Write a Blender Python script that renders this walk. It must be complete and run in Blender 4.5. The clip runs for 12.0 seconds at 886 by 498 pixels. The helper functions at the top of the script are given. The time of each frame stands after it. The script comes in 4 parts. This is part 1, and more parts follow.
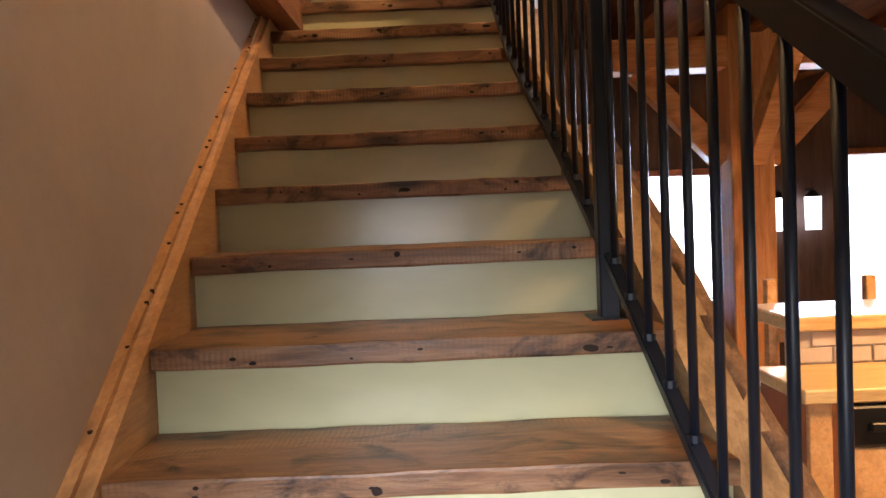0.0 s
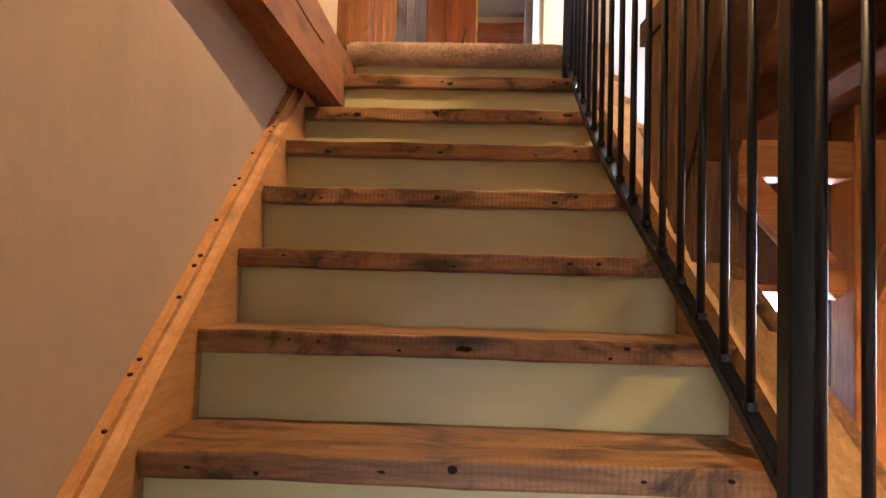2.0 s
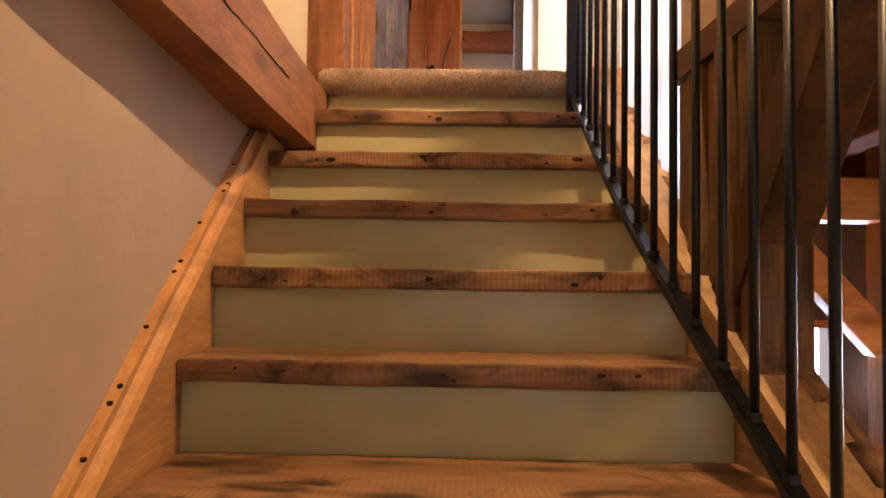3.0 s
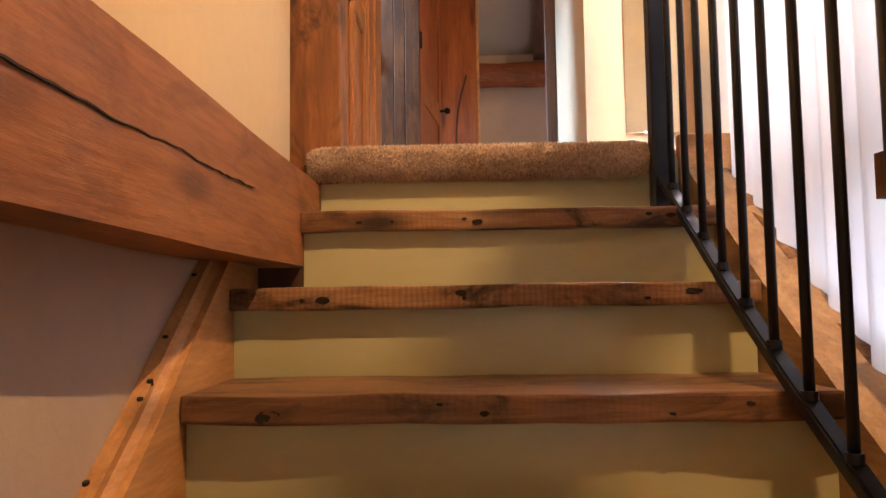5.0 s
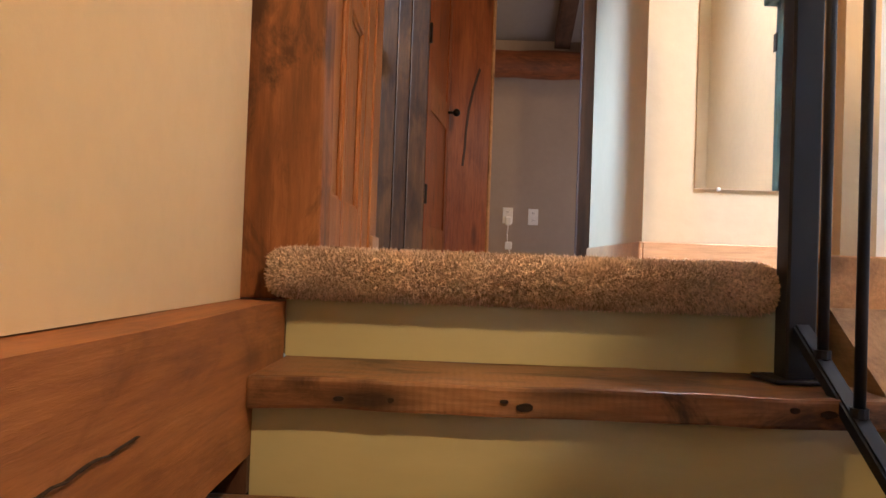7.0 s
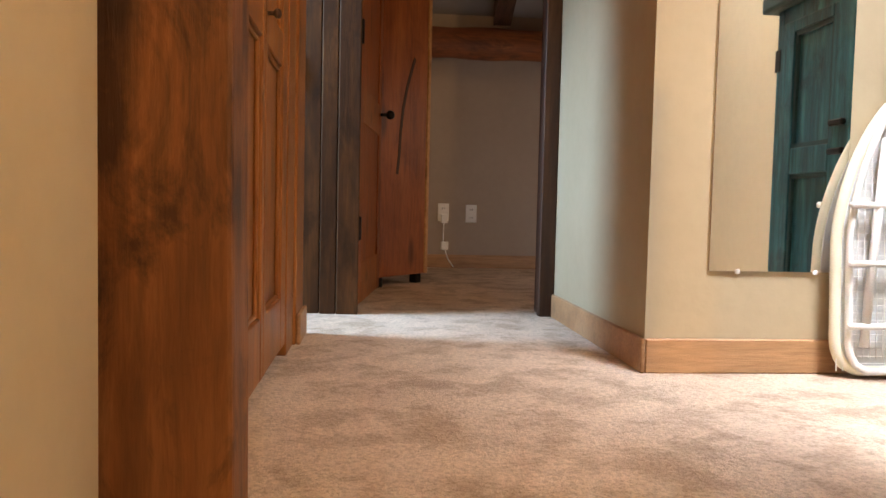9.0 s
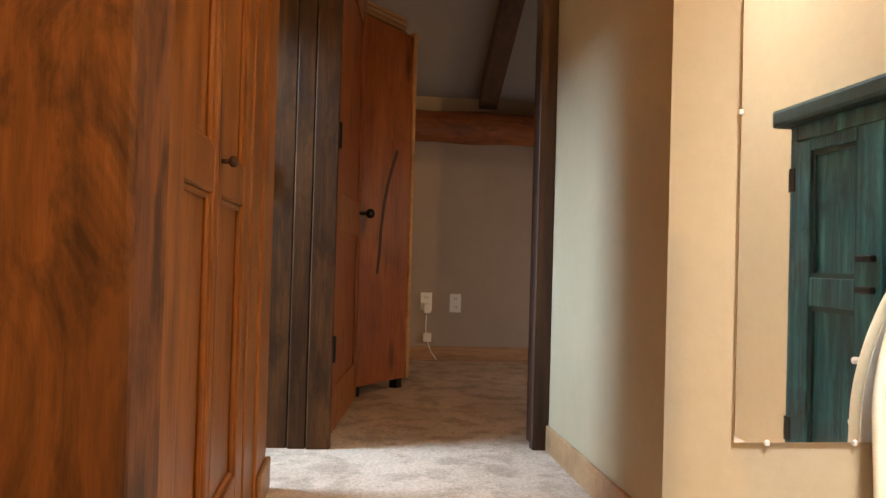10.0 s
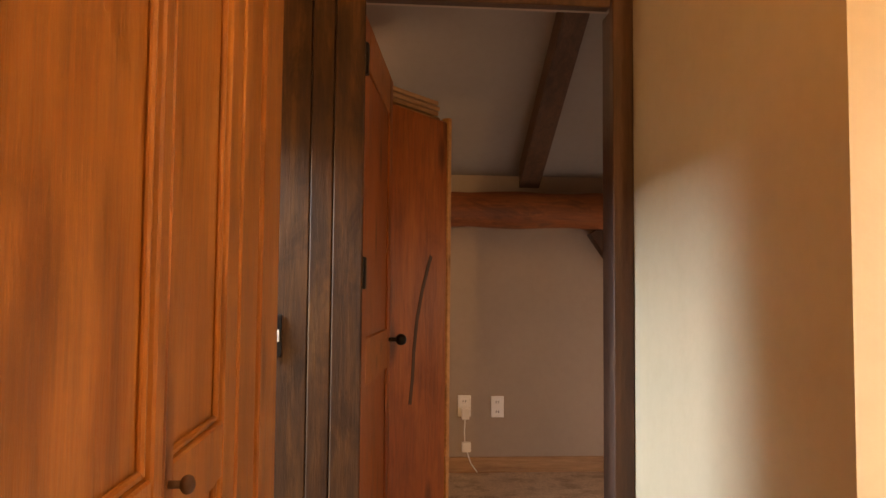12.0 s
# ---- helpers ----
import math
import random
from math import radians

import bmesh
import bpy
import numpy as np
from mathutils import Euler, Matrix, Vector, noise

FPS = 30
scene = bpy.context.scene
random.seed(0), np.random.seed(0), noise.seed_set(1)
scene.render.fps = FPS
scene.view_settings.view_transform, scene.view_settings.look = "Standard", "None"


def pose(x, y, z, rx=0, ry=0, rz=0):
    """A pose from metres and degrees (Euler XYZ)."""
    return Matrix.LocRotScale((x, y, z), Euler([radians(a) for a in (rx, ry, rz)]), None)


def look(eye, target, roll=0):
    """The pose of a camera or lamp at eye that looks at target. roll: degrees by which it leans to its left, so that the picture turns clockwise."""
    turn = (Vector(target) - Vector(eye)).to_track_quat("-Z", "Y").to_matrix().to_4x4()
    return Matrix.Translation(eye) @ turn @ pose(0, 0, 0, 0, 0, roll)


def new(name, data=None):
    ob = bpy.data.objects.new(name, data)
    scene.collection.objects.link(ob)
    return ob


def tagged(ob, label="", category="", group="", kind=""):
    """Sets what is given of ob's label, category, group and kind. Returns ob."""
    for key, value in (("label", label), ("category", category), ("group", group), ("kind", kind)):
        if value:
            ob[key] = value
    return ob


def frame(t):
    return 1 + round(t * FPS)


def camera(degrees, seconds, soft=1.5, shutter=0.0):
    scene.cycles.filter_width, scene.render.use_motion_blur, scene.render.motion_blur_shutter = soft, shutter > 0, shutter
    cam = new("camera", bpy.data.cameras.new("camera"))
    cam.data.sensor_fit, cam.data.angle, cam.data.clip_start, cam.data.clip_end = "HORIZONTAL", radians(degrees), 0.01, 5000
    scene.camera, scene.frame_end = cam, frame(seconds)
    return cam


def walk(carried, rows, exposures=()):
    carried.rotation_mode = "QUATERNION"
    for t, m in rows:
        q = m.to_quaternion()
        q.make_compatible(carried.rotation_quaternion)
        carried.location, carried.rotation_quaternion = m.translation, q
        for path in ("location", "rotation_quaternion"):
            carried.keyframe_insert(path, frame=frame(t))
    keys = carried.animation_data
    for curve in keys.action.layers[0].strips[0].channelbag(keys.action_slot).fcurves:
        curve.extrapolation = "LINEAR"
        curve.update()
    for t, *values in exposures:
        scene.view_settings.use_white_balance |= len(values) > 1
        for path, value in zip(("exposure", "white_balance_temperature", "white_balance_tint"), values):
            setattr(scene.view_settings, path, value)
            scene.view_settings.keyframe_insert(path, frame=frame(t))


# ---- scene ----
cam = camera(61.0, 12.0)
PATH = [
    (0, (0.291, -0.418, 1.365), (0.274, 1.58, 1.292), -2.4),
    (0.5, (0.229, -0.354, 1.383), (0.342, 1.642, 1.324), 0.0),
    (1, (0.224, -0.17, 1.381), (0.263, 1.83, 1.396), -1.3),
    (1.5, (0.226, 0.06, 1.475), (0.204, 2.059, 1.531), -0.1),
    (2, (0.192, 0.246, 1.585), (0.095, 2.241, 1.69), 1.6),
    (2.5, (0.144, 0.447, 1.742), (0.065, 2.444, 1.827), 1.2),
    (2.7, (0.151, 0.518, 1.777), (0.086, 2.515, 1.872), 1.1),
    (4.3, (0.023, 1.204, 2.027), (0.082, 3.2, 2.137), -1.4),
    (4.5, (0.031, 1.275, 2.071), (0.128, 3.267, 2.215), -1.2),
    (5, (0.041, 1.379, 2.19), (-0.029, 3.372, 2.34), -0.8),
    (5.5, (0.002, 1.549, 2.298), (-0.137, 3.538, 2.455), -0.8),
    (6, (-0.007, 1.713, 2.409), (0.086, 3.709, 2.493), 1.1),
    (6.5, (-0.015, 1.861, 2.513), (-0.002, 3.861, 2.534), 2.7),
    (7, (-0.047, 2.012, 2.598), (-0.088, 4.011, 2.638), 2.1),
    (8.8, (-0.15, 2.506, 2.946), (-0.037, 4.5, 2.855), 0.7),
    (9, (-0.152, 2.55, 2.996), (0.033, 4.539, 2.886), 1.3),
    (9.5, (-0.152, 2.676, 3.09), (0.144, 4.654, 3.087), 0.7),
    (10, (-0.139, 2.803, 3.224), (0.09, 4.789, 3.254), 1.6),
    (10.5, (-0.169, 2.944, 3.339), (-0.024, 4.936, 3.441), 0.6),
    (11, (-0.177, 3.062, 3.417), (0.083, 5.044, 3.491), 1.6),
    (11.5, (-0.152, 3.202, 3.508), (0.131, 5.18, 3.584), 1.8),
    (12, (-0.149, 3.304, 3.594), (0.007, 5.295, 3.705), 0.5),
]
EXPOSURES = [(0.0, 0.62, 5900, 18), (1.5, 1.08, 6150, 20), (2.5, 1.28, 6200, 20), (4.5, 0.92, 6600, 26), (7.0, 0.38, 6050, 20), (9.0, -0.28, 6700, 15), (10.5, -0.18, 7700, 18), (12.0, 0.20, 8800, 27)]
walk(cam, [(t, look(eye, target, roll)) for t, eye, target, roll in PATH], EXPOSURES)

# ---------------------------------------------------------------- world and lights
world = bpy.data.worlds.new("World")
scene.world = world
world.use_nodes = True
wn = world.node_tree.nodes
sky = wn.new("ShaderNodeTexSky")
sky.sky_type, sky.sun_disc = "NISHITA", False
sky.sun_elevation, sky.sun_rotation = radians(38), radians(60)
wn["Background"].inputs[1].default_value = 0.12
world.node_tree.links.new(sky.outputs[0], wn["Background"].inputs[0])


def lamp_data(name, kind, energy, color, size=0.1):
    d = bpy.data.lights.new(name, kind)
    d.energy, d.color = energy, color
    if kind == "AREA":
        d.size = size
    if kind == "POINT":
        d.shadow_soft_size = size
    return d


def area(name, eye, target, w, h, energy, color):
    d = lamp_data(name, "AREA", energy, color)
    d.shape, d.size, d.size_y = "RECTANGLE", w, h
    ob = new(name, d)
    ob.matrix_world = look(eye, target)
    return ob


sun = new("sun", lamp_data("sun", "SUN", 1.0, (1.0, 0.95, 0.87)))
sun.data.angle = radians(12)
sun.matrix_world = look((8, 5, 7), (0, 0, 0))

WARM = (1.0, 0.58, 0.21)
DAY = (0.68, 0.84, 1.0)
FLOOR = 2.604
PART_Y = 5.28          # partition with the open doorway
BACK_Y = 7.45          # end wall of the far room
MIR_Y = 4.32           # wall with the mirror

# ---------------------------------------------------------------- materials


def mat(name, base, rough=0.6, metal=0.0, spec=0.4):
    m = bpy.data.materials.new(name)
    m.use_nodes = True
    b = m.node_tree.nodes["Principled BSDF"]
    b.inputs["Base Color"].default_value = (*base, 1)
    b.inputs["Roughness"].default_value = rough
    b.inputs["Metallic"].default_value = metal
    b.inputs["Specular IOR Level"].default_value = spec
    return m, m.node_tree.nodes, m.node_tree.links, b


def coords(n, l, scale, rand=0.0):
    tc = n.new("ShaderNodeTexCoord")
    mp = n.new("ShaderNodeMapping")
    mp.inputs["Scale"].default_value = scale
    src = tc.outputs["Object"]
    if rand:
        oi = n.new("ShaderNodeObjectInfo")
        mul = n.new("ShaderNodeMath")
        mul.operation = "MULTIPLY"
        mul.inputs[1].default_value = rand
        l.new(oi.outputs["Random"], mul.inputs[0])
        cx = n.new("ShaderNodeCombineXYZ")
        for i in range(3):
            l.new(mul.outputs[0], cx.inputs[i])
        add = n.new("ShaderNodeVectorMath")
        l.new(src, add.inputs[0])
        l.new(cx.outputs[0], add.inputs[1])
        src = add.outputs[0]
    l.new(src, mp.inputs[0])
    return mp.outputs[0]


def noise_tex(n, l, vec, scale, detail=6, rough=0.6, dist=0.0):
    t = n.new("ShaderNodeTexNoise")
    t.inputs["Scale"].default_value = scale
    t.inputs["Detail"].default_value = detail
    t.inputs["Roughness"].default_value = rough
    t.inputs["Distortion"].default_value = dist
    l.new(vec, t.inputs["Vector"])
    return t.outputs["Fac"]


def ramp(n, l, fac, stops):
    r = n.new("ShaderNodeValToRGB")
    e = r.color_ramp.elements
    while len(e) < len(stops):
        e.new(0.5)
    for el, (p, c) in zip(e, stops):
        el.position, el.color = p, (*c, 1)
    l.new(fac, r.inputs[0])
    return r.outputs[0]


def mix(n, l, fac, a, b, kind="MIX"):
    m = n.new("ShaderNodeMix")
    m.data_type, m.blend_type = "RGBA", kind
    for sock, v in ((m.inputs[0], fac), (m.inputs[6], a), (m.inputs[7], b)):
        if isinstance(v, (int, float)):
            sock.default_value = v
        elif isinstance(v, tuple):
            sock.default_value = (*v, 1)
        else:
            l.new(v, sock)
    return m.outputs[2]


def bump(n, l, b, height, strength=0.3, dist=0.01):
    k = n.new("ShaderNodeBump")
    k.inputs["Strength"].default_value = strength
    k.inputs["Distance"].default_value = dist
    l.new(height, k.inputs["Height"])
    l.new(k.outputs[0], b.inputs["Normal"])


def wood(name, dark, mid, light, axis="x", rough=0.55, knots=0.5, fine=1.0, stain=0.0, rand=7.0, saw=0.0, blot=3.1, cover=0.5):
    """Sawn timber: grain stretched along an axis, rings, knots, dark weather stains, saw marks."""
    m, n, l, b = mat(name, mid, rough)
    g = {"x": (1.2, 14, 14), "y": (14, 1.2, 14), "z": (14, 14, 1.2)}[axis]
    s = {"x": (0.6, 3, 3), "y": (3, 0.6, 3), "z": (3, 3, 0.6)}[axis]
    v = coords(n, l, g, rand)
    v2 = coords(n, l, s, rand)
    f1 = noise_tex(n, l, v, 2.2 * fine, 8, 0.65, 0.6)
    f2 = noise_tex(n, l, v2, 2.0, 4, 0.55, 0.8)
    f3 = noise_tex(n, l, v, 9.0 * fine, 5, 0.7, 0.2)
    col = ramp(n, l, f1, [(0.30, dark), (0.5, mid), (0.70, light)])
    col = mix(n, l, 0.45, col, ramp(n, l, f2, [(0.3, dark), (0.55, mid), (0.75, light)]))
    fg = ramp(n, l, f3, [(0.35, (0.62, 0.62, 0.62)), (0.6, (1, 1, 1))])
    col = mix(n, l, 0.6, col, mix(n, l, 1.0, col, fg, "MULTIPLY"))
    if knots:
        vo = n.new("ShaderNodeTexVoronoi")
        vo.inputs["Scale"].default_value = 1.0
        kv = coords(n, l, {"x": (2.6, 8, 8), "y": (8, 2.6, 8), "z": (8, 8, 2.6)}[axis], rand)
        l.new(kv, vo.inputs["Vector"])
        kr = ramp(n, l, vo.outputs["Distance"], [(0.10, (1, 1, 1)), (0.27, (0, 0, 0))])
        km = n.new("ShaderNodeMath")
        km.operation = "MULTIPLY"
        l.new(kr, km.inputs[0])
        km.inputs[1].default_value = knots
        col = mix(n, l, km.outputs[0], col, tuple(c * 0.35 for c in dark))
    if stain:
        sv = coords(n, l, {"x": (1.4, 2.6, 2.6), "y": (2.6, 1.4, 2.6), "z": (2.6, 2.6, 1.4)}[axis], rand)
        st = noise_tex(n, l, sv, blot, 7, 0.68, 0.9)
        sr = ramp(n, l, st, [(cover, (0, 0, 0)), (cover + 0.13, (1, 1, 1))])
        sm = n.new("ShaderNodeMath")
        sm.operation = "MULTIPLY"
        l.new(sr, sm.inputs[0])
        sm.inputs[1].default_value = stain
        col = mix(n, l, sm.outputs[0], col, tuple(c * 0.45 for c in dark))
    h = f3
    if saw:
        w = n.new("ShaderNodeTexWave")
        w.bands_direction = axis.upper()
        w.inputs["Scale"].default_value = 26
        w.inputs["Distortion"].default_value = 2.5
        l.new(coords(n, l, (1, 1, 1), rand), w.inputs["Vector"])
        wr = ramp(n, l, w.outputs["Fac"], [(0.2, (0.72, 0.70, 0.68)), (0.6, (1, 1, 1))])
        mask = ramp(n, l, f2, [(0.42, (0, 0, 0)), (0.6, (1, 1, 1))])
        mm = n.new("ShaderNodeMath")
        mm.operation = "MULTIPLY"
        l.new(mask, mm.inputs[0])
        mm.inputs[1].default_value = saw
        col = mix(n, l, mm.outputs[0], col, mix(n, l, 1.0, col, wr, "MULTIPLY"))
    l.new(col, b.inputs["Base Color"])
    bump(n, l, b, h, 0.35, 0.004)
    rr = n.new("ShaderNodeMapRange")
    rr.inputs[3].default_value, rr.inputs[4].default_value = rough - 0.12, rough + 0.15
    l.new(f1, rr.inputs[0])
    l.new(rr.outputs[0], b.inputs["Roughness"])
    return m


def plaster(name, base, var=0.06, relief=0.25):
    m, n, l, b = mat(name, base, 0.85, 0, 0.25)
    v = coords(n, l, (1, 1, 1))
    f = noise_tex(n, l, v, 1.6, 4, 0.5, 0.3)
    f2 = noise_tex(n, l, v, 26, 5, 0.6)
    lo = tuple(c * (1 - var) for c in base)
    hi = tuple(min(1, c * (1 + var)) for c in base)
    col = ramp(n, l, f, [(0.3, lo), (0.7, hi)])
    col = mix(n, l, 0.12, col, mix(n, l, 1.0, col, ramp(n, l, f2, [(0.3, (0.7, 0.7, 0.7)), (0.6, (1, 1, 1))]), "MULTIPLY"))
    l.new(col, b.inputs["Base Color"])
    bump(n, l, b, f2, relief, 0.004)
    return m


def paint(name, base, rough=0.35, var=0.08, spec=0.5):
    m, n, l, b = mat(name, base, rough, 0, spec)
    f = noise_tex(n, l, coords(n, l, (1, 1, 3), 5.0), 2.5, 5, 0.6, 0.4)
    f2 = noise_tex(n, l, coords(n, l, (1, 1, 1), 5.0), 60, 3, 0.6)
    lo = tuple(c * (1 - var) for c in base)
    hi = tuple(min(1, c * (1 + var)) for c in base)
    l.new(ramp(n, l, f, [(0.3, lo), (0.7, hi)]), b.inputs["Base Color"])
    bump(n, l, b, f2, 0.08, 0.002)
    return m


M_TREAD = wood("reclaimed_tread", (0.060, 0.028, 0.014), (0.27, 0.135, 0.062), (0.46, 0.28, 0.145), "x", 0.40, 0.9, 1.0, 0.92, 9.0, 0.75, 3.4, 0.50)
M_STRINGER = wood("pine_stringer", (0.36, 0.17, 0.06), (0.56, 0.29, 0.11), (0.68, 0.40, 0.18), "y", 0.5, 0.55)
M_LOG = wood("slab_stringer", (0.20, 0.115, 0.055), (0.40, 0.255, 0.130), (0.55, 0.38, 0.21), "y", 0.6, 0.6, 1.0, 0.4)
M_BARK = wood("bark_edge", (0.05, 0.03, 0.02), (0.22, 0.12, 0.07), (0.45, 0.28, 0.16), "y", 0.8, 0.8, 1.6, 0.8)
M_BEAM = wood("hewn_beam", (0.15, 0.052, 0.016), (0.32, 0.125, 0.038), (0.46, 0.205, 0.07), "y", 0.6, 0.6, 0.8, 0.35)
M_BEAM_X = wood("hewn_beam_cross", (0.10, 0.03, 0.01), (0.26, 0.075, 0.022), (0.38, 0.13, 0.04), "x", 0.6, 0.6, 0.8, 0.6)
M_POST = wood("hewn_post", (0.10, 0.038, 0.014), (0.27, 0.10, 0.030), (0.46, 0.20, 0.07), "z", 0.55, 0.95, 0.8, 0.85, 7.0, 0.0, 3.2, 0.47)
M_CLOSET = wood("closet_pine", (0.16, 0.052, 0.012), (0.36, 0.135, 0.032), (0.52, 0.24, 0.075), "z", 0.42, 0.6, 0.8, 0.25, 7.0, 0.0, 2.2)
M_PINE = wood("red_pine", (0.18, 0.045, 0.012), (0.36, 0.10, 0.025), (0.48, 0.165, 0.045), "z", 0.4, 0.7, 0.7, 0.25)
M_PINE_X = wood("red_pine_cross", (0.24, 0.075, 0.022), (0.42, 0.145, 0.038), (0.54, 0.22, 0.065), "x", 0.4, 0.6, 0.7, 0.25)
M_GREY = wood("weathered_board", (0.022, 0.009, 0.004), (0.075, 0.032, 0.011), (0.16, 0.072, 0.024), "z", 0.9, 0.4, 1.2, 0.5)
M_BOARD = wood("aged_casing", (0.20, 0.10, 0.05), (0.36, 0.20, 0.10), (0.45, 0.29, 0.16), "z", 0.6, 0.5, 1.0, 0.35)
M_ROUGH = wood("rough_board", (0.055, 0.030, 0.018), (0.17, 0.098, 0.056), (0.32, 0.205, 0.12), "z", 0.8, 0.6, 1.2, 0.6)
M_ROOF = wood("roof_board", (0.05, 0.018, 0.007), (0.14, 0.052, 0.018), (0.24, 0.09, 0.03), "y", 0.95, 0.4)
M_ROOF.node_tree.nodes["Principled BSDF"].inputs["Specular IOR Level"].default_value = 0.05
M_DARKTIMBER = wood("dark_timber", (0.03, 0.014, 0.008), (0.075, 0.035, 0.02), (0.12, 0.06, 0.034), "z", 0.6, 0.3)
M_DARKTIMBER_Y = wood("dark_timber_long", (0.04, 0.02, 0.012), (0.10, 0.05, 0.03), (0.16, 0.085, 0.05), "y", 0.6, 0.3)
M_BASE = wood("baseboard_pine", (0.30, 0.15, 0.07), (0.48, 0.27, 0.13), (0.56, 0.34, 0.18), "x", 0.5, 0.3)
M_RISER = paint("sage_riser_paint", (0.46, 0.455, 0.275), 0.22, 0.08)
M_WALL = plaster("taupe_plaster", (0.46, 0.37, 0.31), 0.10, 0.4)
M_CREAM = plaster("cream_plaster", (0.60, 0.49, 0.32))
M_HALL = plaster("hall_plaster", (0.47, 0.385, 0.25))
M_ROOM = plaster("far_room_plaster", (0.42, 0.34, 0.275))
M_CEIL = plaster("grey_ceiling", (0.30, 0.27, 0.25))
M_IRON, _n, _l, _b = mat("black_iron", (0.006, 0.010, 0.019), 0.42, 0.0, 0.35)
M_BLACK, _n, _l, _b = mat("black_fitting", (0.015, 0.013, 0.012), 0.4, 0.6)
M_HOLE, _n, _l, _b = mat("nail_hole", (0.02, 0.012, 0.008), 0.9)
M_WHITE = paint("white_plastic", (0.88, 0.87, 0.84), 0.35, 0.02)
M_MIRROR, _n, _l, _b = mat("mirror_silver", (0.92, 0.92, 0.90), 0.02, 1.0)
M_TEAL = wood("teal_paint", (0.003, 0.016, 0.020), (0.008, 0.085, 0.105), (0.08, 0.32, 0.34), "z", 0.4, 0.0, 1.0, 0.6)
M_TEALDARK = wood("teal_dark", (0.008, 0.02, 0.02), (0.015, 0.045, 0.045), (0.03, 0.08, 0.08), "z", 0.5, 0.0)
M_SHEET, _n, _l, _b = mat("white_fabric", (0.82, 0.82, 0.80), 0.9)
M_OAKTOP = wood("counter_top", (0.42, 0.26, 0.10), (0.66, 0.45, 0.20), (0.75, 0.55, 0.28), "x", 0.35, 0.2)


def carpet_material():
    m, n, l, b = mat("tan_carpet", (0.5, 0.36, 0.25), 0.95, 0, 0.1)
    v = coords(n, l, (1, 1, 1))
    f = noise_tex(n, l, v, 2.3, 5, 0.6, 0.5)
    f2 = noise_tex(n, l, v, 130, 3, 0.7)
    f3 = noise_tex(n, l, v, 8, 4, 0.6, 0.2)
    col = ramp(n, l, f, [(0.32, (0.63, 0.48, 0.355)), (0.6, (0.86, 0.69, 0.535))])
    col = mix(n, l, 0.36, col, ramp(n, l, f3, [(0.40, (0.33, 0.22, 0.15)), (0.52, (0.86, 0.71, 0.58))]))
    col = mix(n, l, 0.6, col, mix(n, l, 1.0, col, ramp(n, l, f2, [(0.35, (0.5, 0.46, 0.43)), (0.6, (1, 1, 1))]), "MULTIPLY"))
    ge = n.new("ShaderNodeNewGeometry")
    isl = ramp(n, l, ge.outputs["Random Per Island"], [(0.0, (0.55, 0.50, 0.46)), (0.35, (1, 1, 1)), (1.0, (1.25, 1.25, 1.25))])
    col = mix(n, l, 0.8, col, mix(n, l, 1.0, col, isl, "MULTIPLY"))
    l.new(col, b.inputs["Base Color"])
    bump(n, l, b, f2, 0.9, 0.012)
    return m


M_CARPET = carpet_material()


def glow(name, color, strength):
    m = bpy.data.materials.new(name)
    m.use_nodes = True
    n = m.node_tree.nodes
    n.remove(n["Principled BSDF"])
    e = n.new("ShaderNodeEmission")
    e.inputs[0].default_value, e.inputs[1].default_value = (*color, 1), strength
    m.node_tree.links.new(e.outputs[0], n["Material Output"].inputs[0])
    return m


M_OUTSIDE = glow("bright_daylight", (0.93, 0.97, 1.0), 4.0)


def sheer_material():
    m = bpy.data.materials.new("sheer_cloth")
    m.use_nodes = True
    n, l = m.node_tree.nodes, m.node_tree.links
    n.remove(n["Principled BSDF"])
    a, t, x = n.new("ShaderNodeBsdfDiffuse"), n.new("ShaderNodeBsdfTranslucent"), n.new("ShaderNodeMixShader")
    a.inputs[0].default_value = t.inputs[0].default_value = (0.88, 0.90, 0.90, 1)
    x.inputs[0].default_value = 0.65
    l.new(a.outputs[0], x.inputs[1])
    l.new(t.outputs[0], x.inputs[2])
    l.new(x.outputs[0], n["Material Output"].inputs[0])
    return m


M_SHEER = sheer_material()

# ---------------------------------------------------------------- builders


def part(name, bm, material, parent=None, label="", smooth=False):
    me = bpy.data.meshes.new(name)
    bm.normal_update()
    bm.to_mesh(me)
    bm.free()
    me.materials.append(material)
    if smooth:
        me.polygons.foreach_set("use_smooth", [True] * len(me.polygons))
    ob = new(name, me)
    if parent is not None:
        ob.parent = parent
    if label:
        ob["label"] = label
    return ob


def thing(name, label, category, group="", kind="", at=(0, 0, 0)):
    e = new(name)
    e.location = at
    e.empty_display_size = 0.1
    return tagged(e, label, category, group, kind)


def hexa(bm, lo, hi, bev=0.0, seg=1):
    """A block between two levels: four corners below and four above, counter-clockwise from above."""
    v = [bm.verts.new(p) for p in (*lo, *hi)]
    fs = [(3, 2, 1, 0), (4, 5, 6, 7), (0, 1, 5, 4), (1, 2, 6, 5), (2, 3, 7, 6), (3, 0, 4, 7)]
    faces = [bm.faces.new([v[i] for i in f]) for f in fs]
    if bev:
        edges = list({e for f in faces for e in f.edges})
        bmesh.ops.bevel(bm, geom=edges, offset=bev, segments=seg, affect="EDGES", profile=0.6)
    return bm


